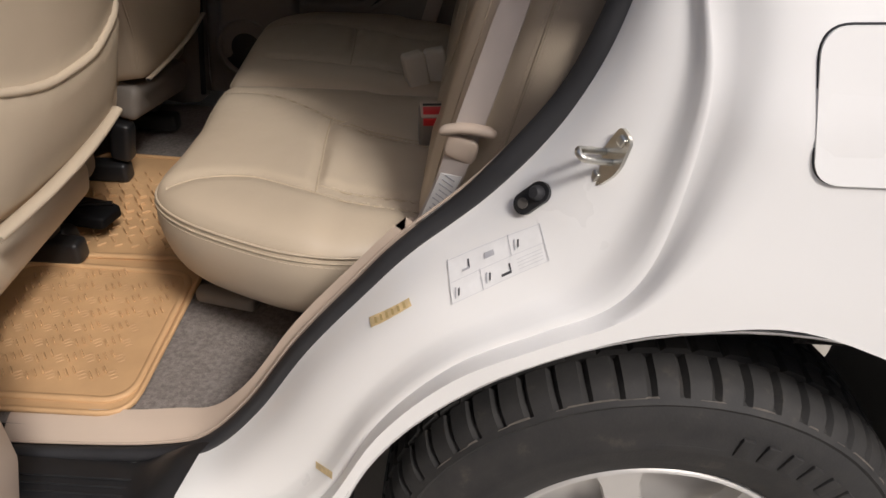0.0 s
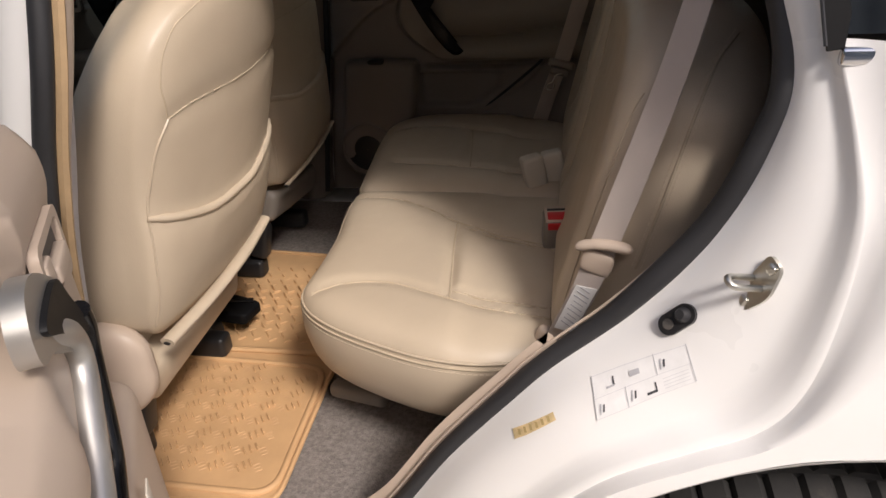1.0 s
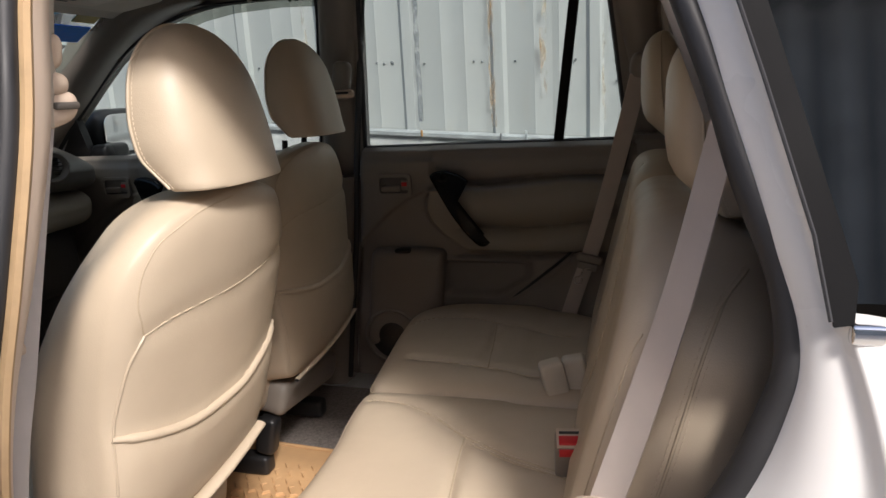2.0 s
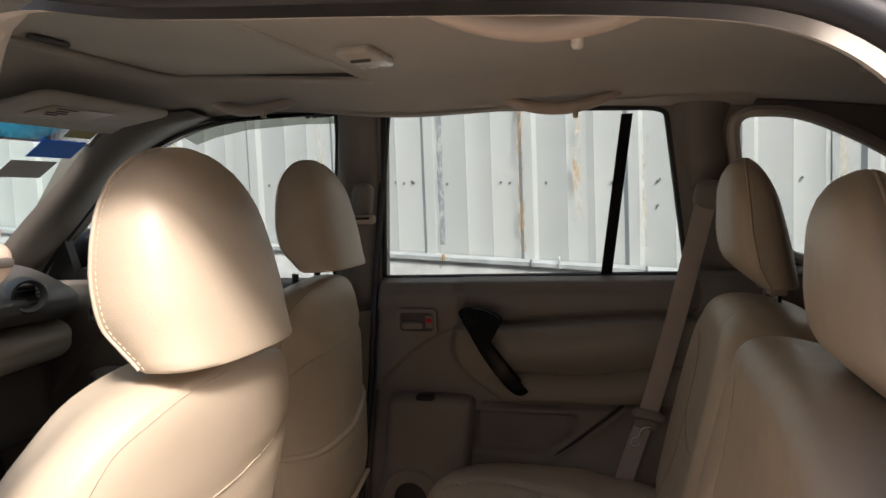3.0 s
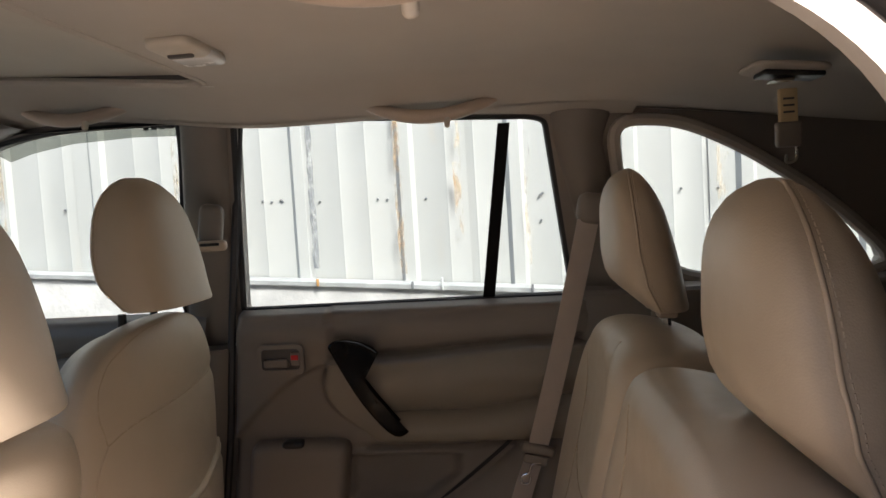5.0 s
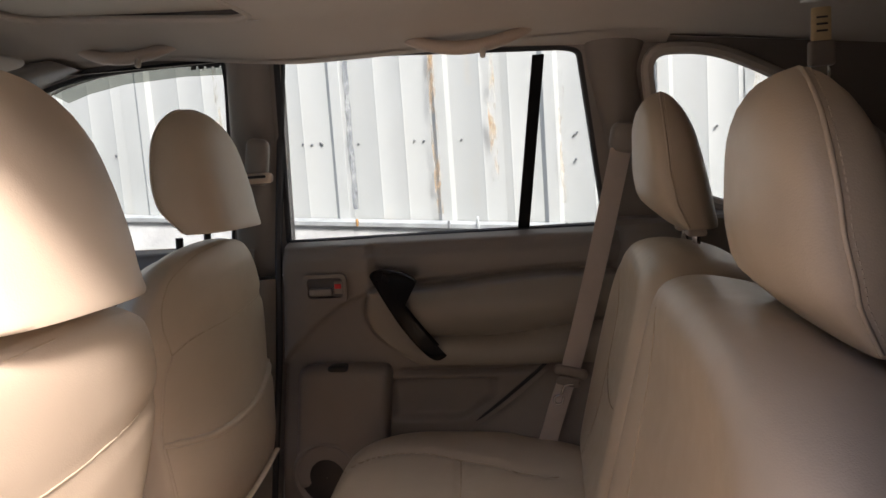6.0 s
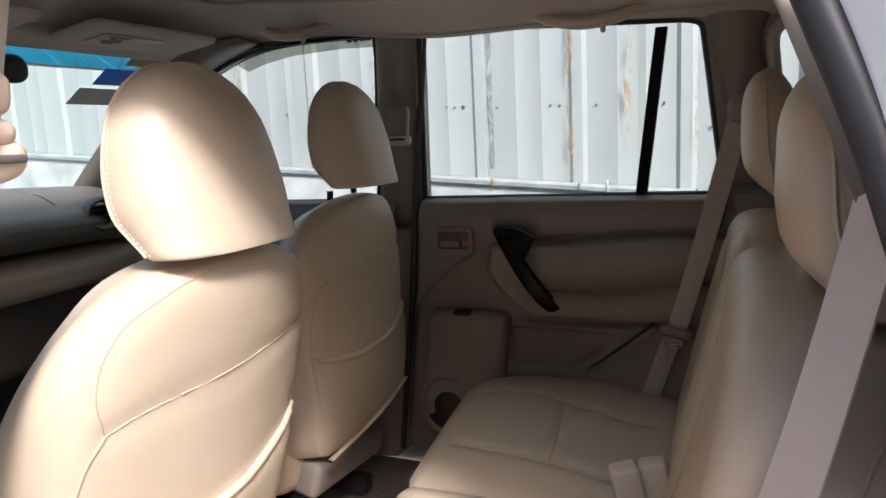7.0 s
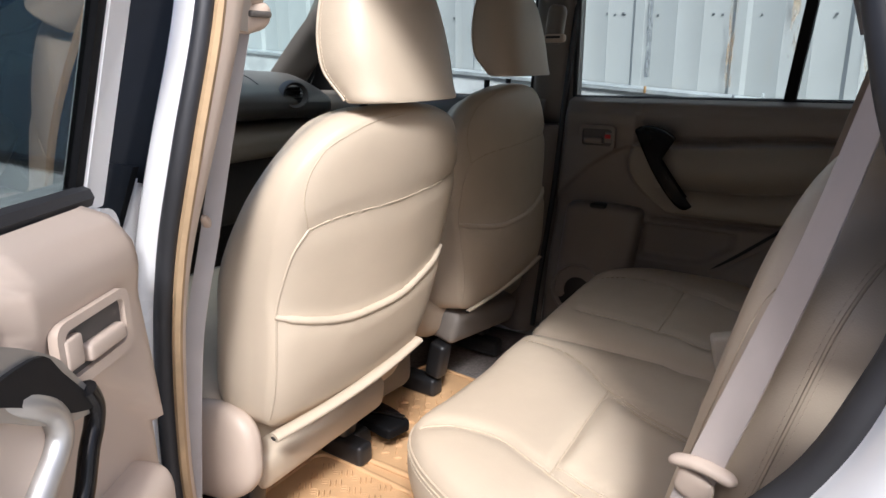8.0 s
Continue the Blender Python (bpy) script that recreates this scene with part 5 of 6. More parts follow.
part("door_glass", plate(rounded([(-1.98, 1.15), (-1.03, 1.15), (-0.965, 1.53), (-1.45, 1.53)], 0.03), lambda u, v, d: (u, near_glass_y(v) + d, v), 0.004), SIDE_GLASS, fd, "side glass with reflections")
part("door_sash", plate([(-1.03, 1.14), (-0.878, 1.14), (-0.862, 1.54), (-0.97, 1.54)], lambda u, v, d: (u, near_glass_y(v) - 0.006 + d, v), 0.02), SASH, fd, "black window sash")
part("door_gap", plate([(-0.912, 1.05), (-0.892, 1.05), (-0.874, 1.162), (-0.95, 1.162)], lambda u, v, d: (u, out_y(v) - 0.022 + d, v), 0.008), SASH, fd, "dark gap beside the pillar")
part("belt_moulding", tube([(-2.1, -0.722, 1.148), (-0.98, -0.722, 1.150)], 0.009, 8), BLACK, fd)
# quarter window behind the opening
qf = rounded([(-0.080, 1.168), (0.85, 1.168), (0.60, 1.42), (0.2, 1.50), (-0.145, 1.50)], [0.01, 0.1, 0.2, 0.2, 0.02])
qw = part("quarter_glass", plate(qf, lambda u, v, d: (u, -0.664 + 0.20 * (v - 1.15) + d, v), 0.004), DARK_GLASS, car, "dark tinted quarter window")
part("window_sash", plate([(-0.077, 1.160), (-0.064, 1.162), (-0.061, 1.19), (-0.070, 1.223), (-0.102, 1.332), (-0.155, 1.51), (-0.175, 1.51), (-0.120, 1.333), (-0.088, 1.223)], lambda u, v, d: (u, near_glass_y(v) + 0.004 + d, v), 0.004), SASH, qw, "satin black window sash")
part("sash_edge", tube([(-0.080, near_glass_y(1.165), 1.165), (-0.090, near_glass_y(1.223), 1.223), (-0.122, near_glass_y(1.333), 1.333), (-0.177, near_glass_y(1.51), 1.51)], 0.0016, 6), RUBBER, qw)
part("belt_chrome", rbox((0.93, 0.014, 0.016), (0.002, 0.005, 0.006), 3, 3, None, pose(0.398, -0.692, 1.156)), CHROME, qw, "bright chrome belt moulding")

# fuel flap
ff = rounded([(0.053, 0.959), (0.222, 0.961), (0.212, 1.088), (0.035, 1.082)], 0.026, 8)
flap = part("fuel_flap", plate(ff, lambda u, v, d: (u, panel_y(u, v) - d, v), 0.0035), PAINT, car, "white fuel filler flap", angle=25)
part("flap_gap", tube([(p[0], panel_y(p[0], p[1]) + 0.0005, p[1]) for p in ff], 0.0017, 6, closed=True, up=(0, 1, 0)), BLACK, flap, "dark gap round the flap")

# ---- jamb fittings ----
jamb_bm = bmesh.new()
jamb_bm.from_mesh(bpy.data.objects["door_jamb"].data)
jamb_bm.transform(Matrix.Translation(ORIGIN["door_jamb"]))
JT = BVHTree.FromBMesh(jamb_bm)
jamb_bm.free()


def on_jamb(x, z):
    hit = JT.ray_cast(Vector((x, -1.2, z)), Vector((0, 1, 0)))
    return (hit[0], hit[1]) if hit[0] else (Vector((x, -0.72, z)), Vector((0, -1, 0)))


def frame_at(x, z, turn=0):
    """A frame on the jamb: its z out of the surface, turned by degrees."""
    p, n_ = on_jamb(x, z)
    if n_.y > 0:
        n_ = -n_
    q = n_.to_track_quat("Z", "Y").to_matrix().to_4x4()
    return Matrix.Translation(p) @ q @ pose(0, 0, 0, 0, 0, turn)


# striker: plate, two bolts and a bent loop
m = Matrix.Translation((-0.104, -0.716, 0.950)) @ Vector((-0.86, -0.48, 0.20)).to_track_quat("Z", "Y").to_matrix().to_4x4() @ pose(0, 0, 0, 0, 0, -24)
so = rounded([(-0.010, -0.031), (0.010, -0.031), (0.018, -0.006), (0.018, 0.006), (0.010, 0.031), (-0.010, 0.031)], 0.007)
b = plate(so, lambda u, v, d: (u, v, d), 0.004)
b.transform(m)
striker = part("striker_plate", b, STEEL, car, "zinc door striker with a bent loop", angle=30)
for v in (-0.023, 0.023):
    part("bolt", rbox((0.010, 0.010, 0.005), 0.0025, 1, 3, None, m @ pose(0.002, v, 0.005)), STEEL, striker)
loop = tube(catmull([(-0.007, 0.0, 0.003), (-0.007, 0.002, 0.026), (-0.005, 0.004, 0.038), (0.001, 0.004, 0.040), (0.006, 0.003, 0.034), (0.007, 0.0, 0.003)], 5), 0.0034, 8)
loop.transform(m)
part("striker_loop", loop, STEEL, striker, "bent steel loop", angle=70)
# door switch plug
m = frame_at(-0.169, 0.892, 0) @ pose(0, 0, 0.001, 0, 0, 0)
po = []
for k in range(28):
    a = 2 * math.pi * k / 28
    cy = 0.010 if math.sin(a) > 0 else -0.010
    po.append((0.0115 * math.cos(a), cy + 0.0115 * math.sin(a)))
tilt = pose(0, 0, 0, 0, 0, -38)
b = plate(po, lambda u, v, d: (u, v, d), 0.005)
b.transform(m @ tilt)
plug = part("door_switch", b, BLACK, car, "black rubber door switch", angle=30)
b = join(tube([(0, 0.009, 0.004), (0, 0.009, 0.010), (0, 0.009, 0.014)], [0.0085, 0.0075, 0.005], 16))
b.transform(m @ tilt)
part("switch_button", b, RUBBER, plug, angle=50)
b = tube([(0, -0.010, 0.004), (0, -0.010, 0.0065)], 0.0058, 14)
b.transform(m @ tilt)
part("switch_screw", b, DASH, plug)
# printed label: sheet with pictograms as bars
def jamb_patch(name, corners, mat, lift, parent, label="", nu=8, nv=5):
    """A thin patch on the jamb over a quadrilateral of (x, z) corners."""
    a, b_, c, d = [Vector((p[0], 0, p[1])) for p in corners]
    rows = []
    for j in range(nv + 1):
        row = []
        for i in range(nu + 1):
            u, v = i / nu, j / nv
            q = a * (1 - u) * (1 - v) + b_ * u * (1 - v) + c * u * v + d * (1 - u) * v
            p, n_ = on_jamb(q.x, q.z)
            n_ = n_ if n_.y < 0 else -n_
            row.append(p + n_ * lift)
        rows.append(row)
    bm = grid(rows)
    return part(name, bm, mat, parent, label)


LA, LB, LC, LD = (-0.246, 0.776), (-0.149, 0.840), (-0.161, 0.874), (-0.253, 0.812)


def lab(u, v):
    a, b_, c, d = [Vector((p[0], p[1])) for p in (LA, LB, LC, LD)]
    q = a * (1 - u) * (1 - v) + b_ * u * (1 - v) + c * u * v + d * (1 - u) * v
    return q


def lab_patch(u0, v0, u1, v1, lift=0.0022, mat=INK, sk=0.0):
    return jamb_patch("label_mark", [lab(u0, v0), lab(u1, v0), lab(u1 + sk, v1), lab(u0 + sk, v1)], mat, lift, sheet_label, nu=3, nv=2)


sheet_label = jamb_patch("jamb_label", [LA, LB, LC, LD], LABEL_W, 0.0012, car, "white printed label with small pictograms")
GREYINK = surface("grey_ink", (0.42, 0.42, 0.44), 0.6, 0.1, 60)
FAINTINK = surface("faint_ink", (0.60, 0.60, 0.61), 0.6, 0.05, 60)
for u in (0.0, 0.985, 0.33, 0.66):
    lab_patch(u, 0.5 if u == 0.66 else 0.0, u + 0.006, 0.52 if u == 0.33 else 1.0, mat=GREYINK)
for v in (0.0, 0.97, 0.5):
    lab_patch(0.0, v, 0.99, v + 0.012, mat=FAINTINK)
for u, v in ((0.04, 0.10), (0.37, 0.12), (0.70, 0.60)):
    lab_patch(u, v, u + 0.014, v + 0.26, sk=0.014, mat=GREYINK)
    lab_patch(u + 0.035, v + 0.04, u + 0.05, v + 0.22, sk=0.014)
lab_patch(0.15, 0.64, 0.23, 0.69, mat=GREYINK)
lab_patch(0.22, 0.66, 0.235, 0.84)
lab_patch(0.40, 0.70, 0.50, 0.82, mat=GREYINK)
lab_patch(0.53, 0.10, 0.63, 0.17)
lab_patch(0.62, 0.12, 0.633, 0.36)
for k in range(4):
    lab_patch(0.70, 0.10 + 0.09 * k, 0.95, 0.115 + 0.09 * k, mat=FAINTINK)
tape = jamb_patch("tape_strip", [(-0.337, 0.722), (-0.290, 0.762), (-0.2935, 0.767), (-0.3405, 0.728)], surface("yellowed_tape", (0.62, 0.48, 0.26), 0.5, 0.25, 90), 0.0015, car, "yellowed strip of tape")
for k in range(6):
    u = 0.1 + 0.14 * k
    x0, z0 = -0.3365 + 0.047 * u, 0.7245 + 0.040 * u
    jamb_patch("tape_bar", [(x0, z0), (x0 + 0.003, z0 + 0.0018), (x0 + 0.001, z0 + 0.005), (x0 - 0.002, z0 + 0.0035)], surface("tape_ink", (0.45, 0.33, 0.14), 0.6, 0.1, 60) if k == 0 else bpy.data.materials["tape_ink"], 0.0022, tape, nu=1, nv=1)

part("tape_strip", plate([(-0.412, 0.513), (-0.386, 0.523), (-0.386, 0.531), (-0.412, 0.522)], lambda u, v, d: (u, on_jamb(u, v)[0].y - 0.0008 - d, v), 0.0006), bpy.data.materials["yellowed_tape"], car, "short yellowed strip of tape")

# ---- wheel ----
WC = (0.012, -0.748, 0.353)
wheel = part("wheel", revolve([(0.06, 0.06), (0.19, 0.055), (0.196, 0.02), (0.203, 0.002), (0.2085, -0.006), (0.214, -0.004), (0.217, 0.01)], WC, 72), SILVER, car, "silver alloy wheel with a black tyre", angle=60)


def tread(i, prof):
    """Shoulder blocks cut by narrow grooves, and finer offset cuts across the inner ribs."""
    out = []
    for r, y in prof:
        if r >= 0.3355 and y < 0.047 and i % 6 == 0:
            r -= 0.0085
        elif r > 0.349 and 0.05 < y < 0.125 and (i + 3 + 2 * int(y > 0.09)) % 6 == 0:
            r -= 0.006
        elif r > 0.345 and y > 0.125 and i % 5 == 0:
            r -= 0.006
        out.append((r, y))
    return out


TP = [(0.205, 0.03), (0.214, 0.0), (0.222, -0.010), (0.245, -0.0175), (0.262, -0.019), (0.268, -0.0205), (0.272, -0.019), (0.295, -0.017), (0.312, -0.013), (0.322, -0.0085), (0.326, -0.010), (0.331, -0.004), (0.336, 0.001),
      (0.3425, 0.009), (0.347, 0.020), (0.350, 0.034), (0.3515, 0.046), (0.345, 0.047), (0.345, 0.053), (0.3525, 0.054), (0.353, 0.078), (0.3535, 0.086), (0.345, 0.087), (0.345, 0.094), (0.3535, 0.095), (0.3535, 0.120), (0.345, 0.121), (0.345, 0.128),
      (0.353, 0.129), (0.352, 0.155), (0.345, 0.156), (0.345, 0.162), (0.351, 0.163), (0.347, 0.185), (0.335, 0.205), (0.30, 0.215), (0.215, 0.20)]
def tyre_material():
    """Worn rubber, brown with dust in places."""
    m, n, l, b = shader("tyre_rubber", 0.72)
    a = noise_node(n, l, 26, 6, 0.65)
    c = ramp(n, l, a.outputs[0], [(0.35, (0.016, 0.0155, 0.0152)), (0.6, (0.024, 0.0225, 0.021)), (0.78, (0.062, 0.052, 0.042))])
    l.new(c.outputs[0], b.inputs["Base Color"])
    g = noise_node(n, l, 320, 4)
    bump(n, l, b, g.outputs[0], 0.35, 0.0008)
    return m


part("tyre", revolve(TP, WC, 360, tread), tyre_material(), wheel, "black tyre with dusty tread", angle=35)
# dusty edge along the shoulder blocks
DUST = surface("pale_tyre_dust", (0.105, 0.092, 0.078), 0.9, 0.4, 60)
dust_rng = random.Random(11)
dust_rows, level = [], 0.0
for q in range(130 * 2):
    if q % 5 == 0:
        level = dust_rng.choice((0.0, 0.0015, 0.003, 0.0042))
    a = radians(152 - q * 0.5)
    wide_ = 0.0007 + 0.0011 * abs(noise.noise(Vector((q * 0.09, 3.1, 0))))
    rr = 0.3315 - level
    dust_rows.append([Vector((WC[0] + k_ * math.cos(a), WC[1] - 0.0045 + (0.331 - k_) * -0.6, WC[2] + k_ * math.sin(a))) for k_ in (rr - wide_, rr, rr + wide_)])
part("dust_line", grid(dust_rows), DUST, wheel, "pale dust along the stepped shoulder")
# raised sidewall marks
marks = []
for k in range(9):
    a0 = 75 - 6.2 * k
    for rr in (0.283,):
        p = Vector((WC[0] + rr * math.cos(radians(a0)), WC[1] - 0.0188, WC[2] + rr * math.sin(radians(a0))))
        marks.append(rbox((0.0155, 0.005, 0.027), 0.0012, 1, 1, None, Matrix.Translation(p) @ pose(0, 0, 0, 0, 90 - a0, 0)))
for mk in marks:
    part("sidewall_mark", mk, bpy.data.materials["tyre_rubber"], wheel, "raised blank mark on the sidewall")
fine = []
for k in range(9):
    rr = 0.272 + 0.0042 * k
    fine.append(tube([(WC[0] + rr * math.cos(radians(a)), WC[1] - 0.0185 + 0.0006 * k, WC[2] + rr * math.sin(radians(a))) for a in (80 + 0.4 * k, 84, 88, 92, 95 - 0.3 * k)], 0.0011, 5, up=(0, 1, 0)))
part("sidewall_ribs", join(*fine), bpy.data.materials["tyre_rubber"], wheel)
for k in range(6):
    a = 90 + 60 * k + 14
    d_ = Vector((math.cos(radians(a)), 0, math.sin(radians(a))))
    s_ = Vector((-d_.z, 0, d_.x))
    c0 = Vector(WC)
    rows = []
    for f, w, y in ((0.05, 0.030, 0.012), (0.10, 0.024, 0.010), (0.16, 0.027, 0.016), (0.196, 0.040, 0.018)):
        p = c0 + d_ * f + Vector((0, y, 0))
        rows.append([p - s_ * w + Vector((0, 0.02, 0)), p - s_ * w * 0.85, p + s_ * w * 0.85, p + s_ * w + Vector((0, 0.02, 0))])
    part("spoke", grid(rows), SILVER, wheel, angle=30)
part("hub", revolve([(0.001, 0.0), (0.03, 0.0), (0.055, 0.006), (0.06, 0.03)], WC, 32), SILVER, wheel)
part("brake_disc", revolve([(0.03, 0.085), (0.14, 0.085), (0.142, 0.1)], WC, 40), DASH, wheel, "dark brake disc")

# ---- open rear door ----
PALE_SILVER = surface("pale_silver_plastic", (0.44, 0.425, 0.40), 0.42, 0.05, 30, 0.1, 500, metal=0.75)
DO = Vector((-0.795, -0.775, 0))
DANG = 58
dd = Vector((math.cos(radians(DANG)), -math.sin(radians(DANG)), 0))
dn = Vector((math.sin(radians(DANG)), math.cos(radians(DANG)), 0))
DZ = -0.035


def dpt(s, z, d=0.0):
    return DO + dd * s + dn * (d - 0.012) + Vector((0, 0, z))


def near_depth(s, z):
    """Relief of the open door's trim, towards the room; mirrors the far door."""
    return 0.652 - door_y(-0.965 + s, z - DZ)


rows = []
for j in range(70):
    z = 0.47 + (1.143 - 0.47) * j / 69
    s0 = lerp_table([(0.45, -0.030), (0.85, -0.022), (0.95, -0.012), (1.05, 0.002), (1.10, 0.014), (1.143, 0.032)], z)
    s1 = lerp_table([(0.4, 0.42), (0.6, 0.52), (0.8, 0.64), (1.0, 0.76), (1.2, 0.80)], z)
    rows.append([dpt(s0 + (s1 - s0) * i / 60, z, near_depth(s0 + (s1 - s0) * i / 60, z) - 0.03 * (1 - smooth01(i / 1.2)) - 0.03 * smooth01((z - 1.13) / 0.013)) for i in range(61)])
open_door = part("open_door", grid(rows), TRIM_LIGHT, car, "open rear door with beige moulded trim", angle=70)
part("door_shell", plate(rounded([(-0.03, 0.42), (0.44, 0.42), (0.64, 0.75), (0.82, 1.0), (0.84, 1.132), (-0.02, 1.132)], 0.03), lambda u, v, d: dpt(u, v, -0.13 + d), 0.115), PAINT, open_door, "white painted door shell", angle=30)
om = Matrix.Translation(dpt(0.120, 1.032, 0.0205)) @ Matrix(((dd.x, -dn.x, 0, 0), (dd.y, -dn.y, 0, 0), (0, 0, 1, 0), (0, 0, 0, 1))) @ Matrix.Diagonal((1.15, 1.0, 1.0, 1))
release(open_door, om, TRIM_LIGHT, False)
pull = part("door_pull", plate([(p.x, p.y) for p in catmull([(0.260, 1.097, 0), (0.292, 1.100, 0), (0.308, 1.088, 0), (0.314, 1.074, 0), (0.312, 1.058, 0), (0.300, 1.050, 0), (0.272, 1.042, 0), (0.212, 1.005, 0), (0.158, 0.992, 0), (0.155, 1.001, 0),
                                                                 (0.186, 1.042, 0), (0.206, 1.065, 0)], 3, closed=True)], lambda u, v, d: dpt(u, v - 0.013, 0.028 + d), 0.014), PALE_SILVER, open_door, "pale silver slanting door pull", angle=60)
part("pull_insert", plate([(p.x, p.y) for p in catmull([(0.223, 1.073, 0), (0.262, 1.076, 0), (0.291, 1.072, 0), (0.286, 1.062, 0), (0.257, 1.046, 0), (0.212, 1.016, 0), (0.169, 0.999, 0), (0.171, 1.010, 0), (0.204, 1.050, 0)], 3, closed=True)],
                          lambda u, v, d: dpt(u, v - 0.013, 0.0415 + d), 0.005), surface("dull_black", (0.010, 0.010, 0.011), 0.55, 0.1, 10, 0.4, 900, Specular_IOR_Level=0.2), pull, "gloss black insert", angle=60)
part("pull_bar", tube(catmull([dpt(s, z - 0.004, d + 0.012) for s, z, d in ((0.262, 1.044, 0.020), (0.240, 1.030, 0.027), (0.218, 1.012, 0.028), (0.211, 0.992, 0.028), (0.219, 0.975, 0.028), (0.237, 0.960, 0.028), (0.258, 0.943, 0.028), (0.278, 0.927, 0.028), (0.305, 0.910, 0.028),
                                                              (0.335, 0.893, 0.026), (0.368, 0.875, 0.020), (0.392, 0.862, 0.004))], 4), 0.0115, 14, up=(dn.x, dn.y, 0)), PALE_SILVER, pull, "pale silver grip", angle=80)
part("pull_edge", tube(catmull([dpt(s, z - 0.004, d + 0.012) for s, z, d in ((0.172, 1.010, 0.031), (0.162, 0.990, 0.030), (0.164, 0.970, 0.028), (0.177, 0.951, 0.028), (0.192, 0.920, 0.028), (0.209, 0.897, 0.028), (0.224, 0.878, 0.027), (0.27, 0.858, 0.026), (0.32, 0.846, 0.022), (0.385, 0.840, 0.006))], 4),
                       0.0092, 10, up=(dn.x, dn.y, 0)), GLOSS, pull, "black underside of the grip", angle=80)
part("bottle_pocket", rbox((0.216, 0.08, 0.30), (0.02, 0.03, 0.03), 5, 4, None, Matrix.Translation(dpt(0.136, 0.70, 0.004)) @ pose(0, 0, 0, 0, 0, -DANG)), TRIM_LIGHT, open_door, "moulded bottle pocket", angle=70)
part("pocket_sticker", rbox((0.022, 0.002, 0.06), 0.0006, 1, 1, None, Matrix.Translation(dpt(0.20, 0.80, 0.0535)) @ pose(0, 0, 0, 0, 0, -DANG)), CREAM, open_door, "small cream sticker")
part("pocket_slot", rbox((0.012, 0.003, 0.03), 0.0008, 1, 1, None, Matrix.Translation(dpt(0.203, 0.795, 0.0545)) @ pose(0, 0, 0, 0, 0, -DANG)), BLACK, open_door)
# window frame and glass of the open door
part("frame_flange", plate(rounded([(-0.070, 1.085), (-0.020, 1.085), (-0.046, 1.56), (-0.100, 1.56)], 0.004), lambda u, v, d: dpt(u, v, -0.075 + d + 0.25 * (v - 1.13)), 0.012), RUBBER, open_door, "black frame seal", angle=30)
part("frame_post", plate(rounded([(-0.018, 1.13), (0.020, 1.13), (-0.004, 1.56), (-0.042, 1.56)], 0.004), lambda u, v, d: dpt(u, v, -0.06 + d + 0.25 * (v - 1.13)), 0.030), PAINT, open_door, "white window frame", angle=30)
part("frame_seal", plate(rounded([(0.018, 1.145), (0.034, 1.145), (0.010, 1.55), (-0.006, 1.55)], 0.004), lambda u, v, d: dpt(u, v, -0.050 + d + 0.25 * (v - 1.13)), 0.016), SASH, open_door, "black window channel")
part("sill_seal", tube([dpt(0.02, 1.147, -0.028), dpt(0.40, 1.152, -0.028), dpt(0.80, 1.156, -0.028)], 0.0125, 8), RUBBER, open_door)
gl = part("door_glass", plate([(0.028, 1.14), (0.80, 1.14), (0.72, 1.54), (0.004, 1.54)], lambda u, v, d: dpt(u, v, -0.045 + d + 0.25 * (v - 1.13)), 0.004), TINT_GLASS, open_door, "smoke tinted door glass")
gl.visible_shadow = False
part("frame_top", tube([dpt(-0.02, 1.555, 0.06), dpt(0.45, 1.56, 0.06), dpt(0.73, 1.53, 0.055)], 0.018, 8), PAINT, open_door)

# ---- seat belts ----
def ribbon(pts, wides, half=0.0235, thick=0.0014):
    """A flat strap along points; wides: its cross way at each point."""
    rows = []
    for i, p in enumerate(pts):
        d = (pts[min(i + 1, len(pts) - 1)] - pts[max(i - 1, 0)]).normalized()
        w = wides[i].normalized()
        n_ = d.cross(w).normalized()
        ring = []
        for a, b_ in ((-1, -1), (-0.5, -1), (0, -1), (0.5, -1), (1, -1), (1, 1), (0.5, 1), (0, 1), (-0.5, 1), (-1, 1)):
            ring.append(p + w * half * a + n_ * thick * b_ * (0.6 if abs(a) == 1 else 1))
        rows.append(ring)
    return grid(rows, wrap=True, cap=True)


def strap(ctrl, wides, n=10, half=0.0235):
    pts = catmull(ctrl, n)
    ws = catmull(wides, n)
    return ribbon(pts, ws, half)


nb = thing("seat_belt", (-0.24, -0.52, 0.74), "beige seat belt hanging beside the rear bench", "seat belt", "rear seat belts")
part("webbing", strap([(-0.115, -0.515, 1.38), (-0.138, -0.522, 1.27), (-0.170, -0.530, 1.13), (-0.207, -0.534, 1.0), (-0.240, -0.532, 0.89), (-0.262, -0.53, 0.82), (-0.287, -0.520, 0.755), (-0.30, -0.502, 0.715)],
                            [(0.5, -0.75, 0.0), (0.55, -0.72, 0), (0.62, -0.65, 0), (0.75, -0.5, 0), (0.85, -0.3, 0.1), (0.8, -0.45, 0.1), (0.8, -0.5, 0.1), (0.8, -0.5, 0.1)], 10, 0.0188), WEBBING, nb, "beige-grey webbing", angle=60)
part("belt_stop", rbox((0.074, 0.018, 0.013), (0.012, 0.008, 0.006), 3, 4, lambda v: Vector((v.x, v.y, v.z + 0.006 * math.cos(v.x * 40))), pose(-0.240, -0.537, 0.890, 0, -6, -18)), TRIM_LIGHT, nb, "beige plastic belt guide", angle=70)
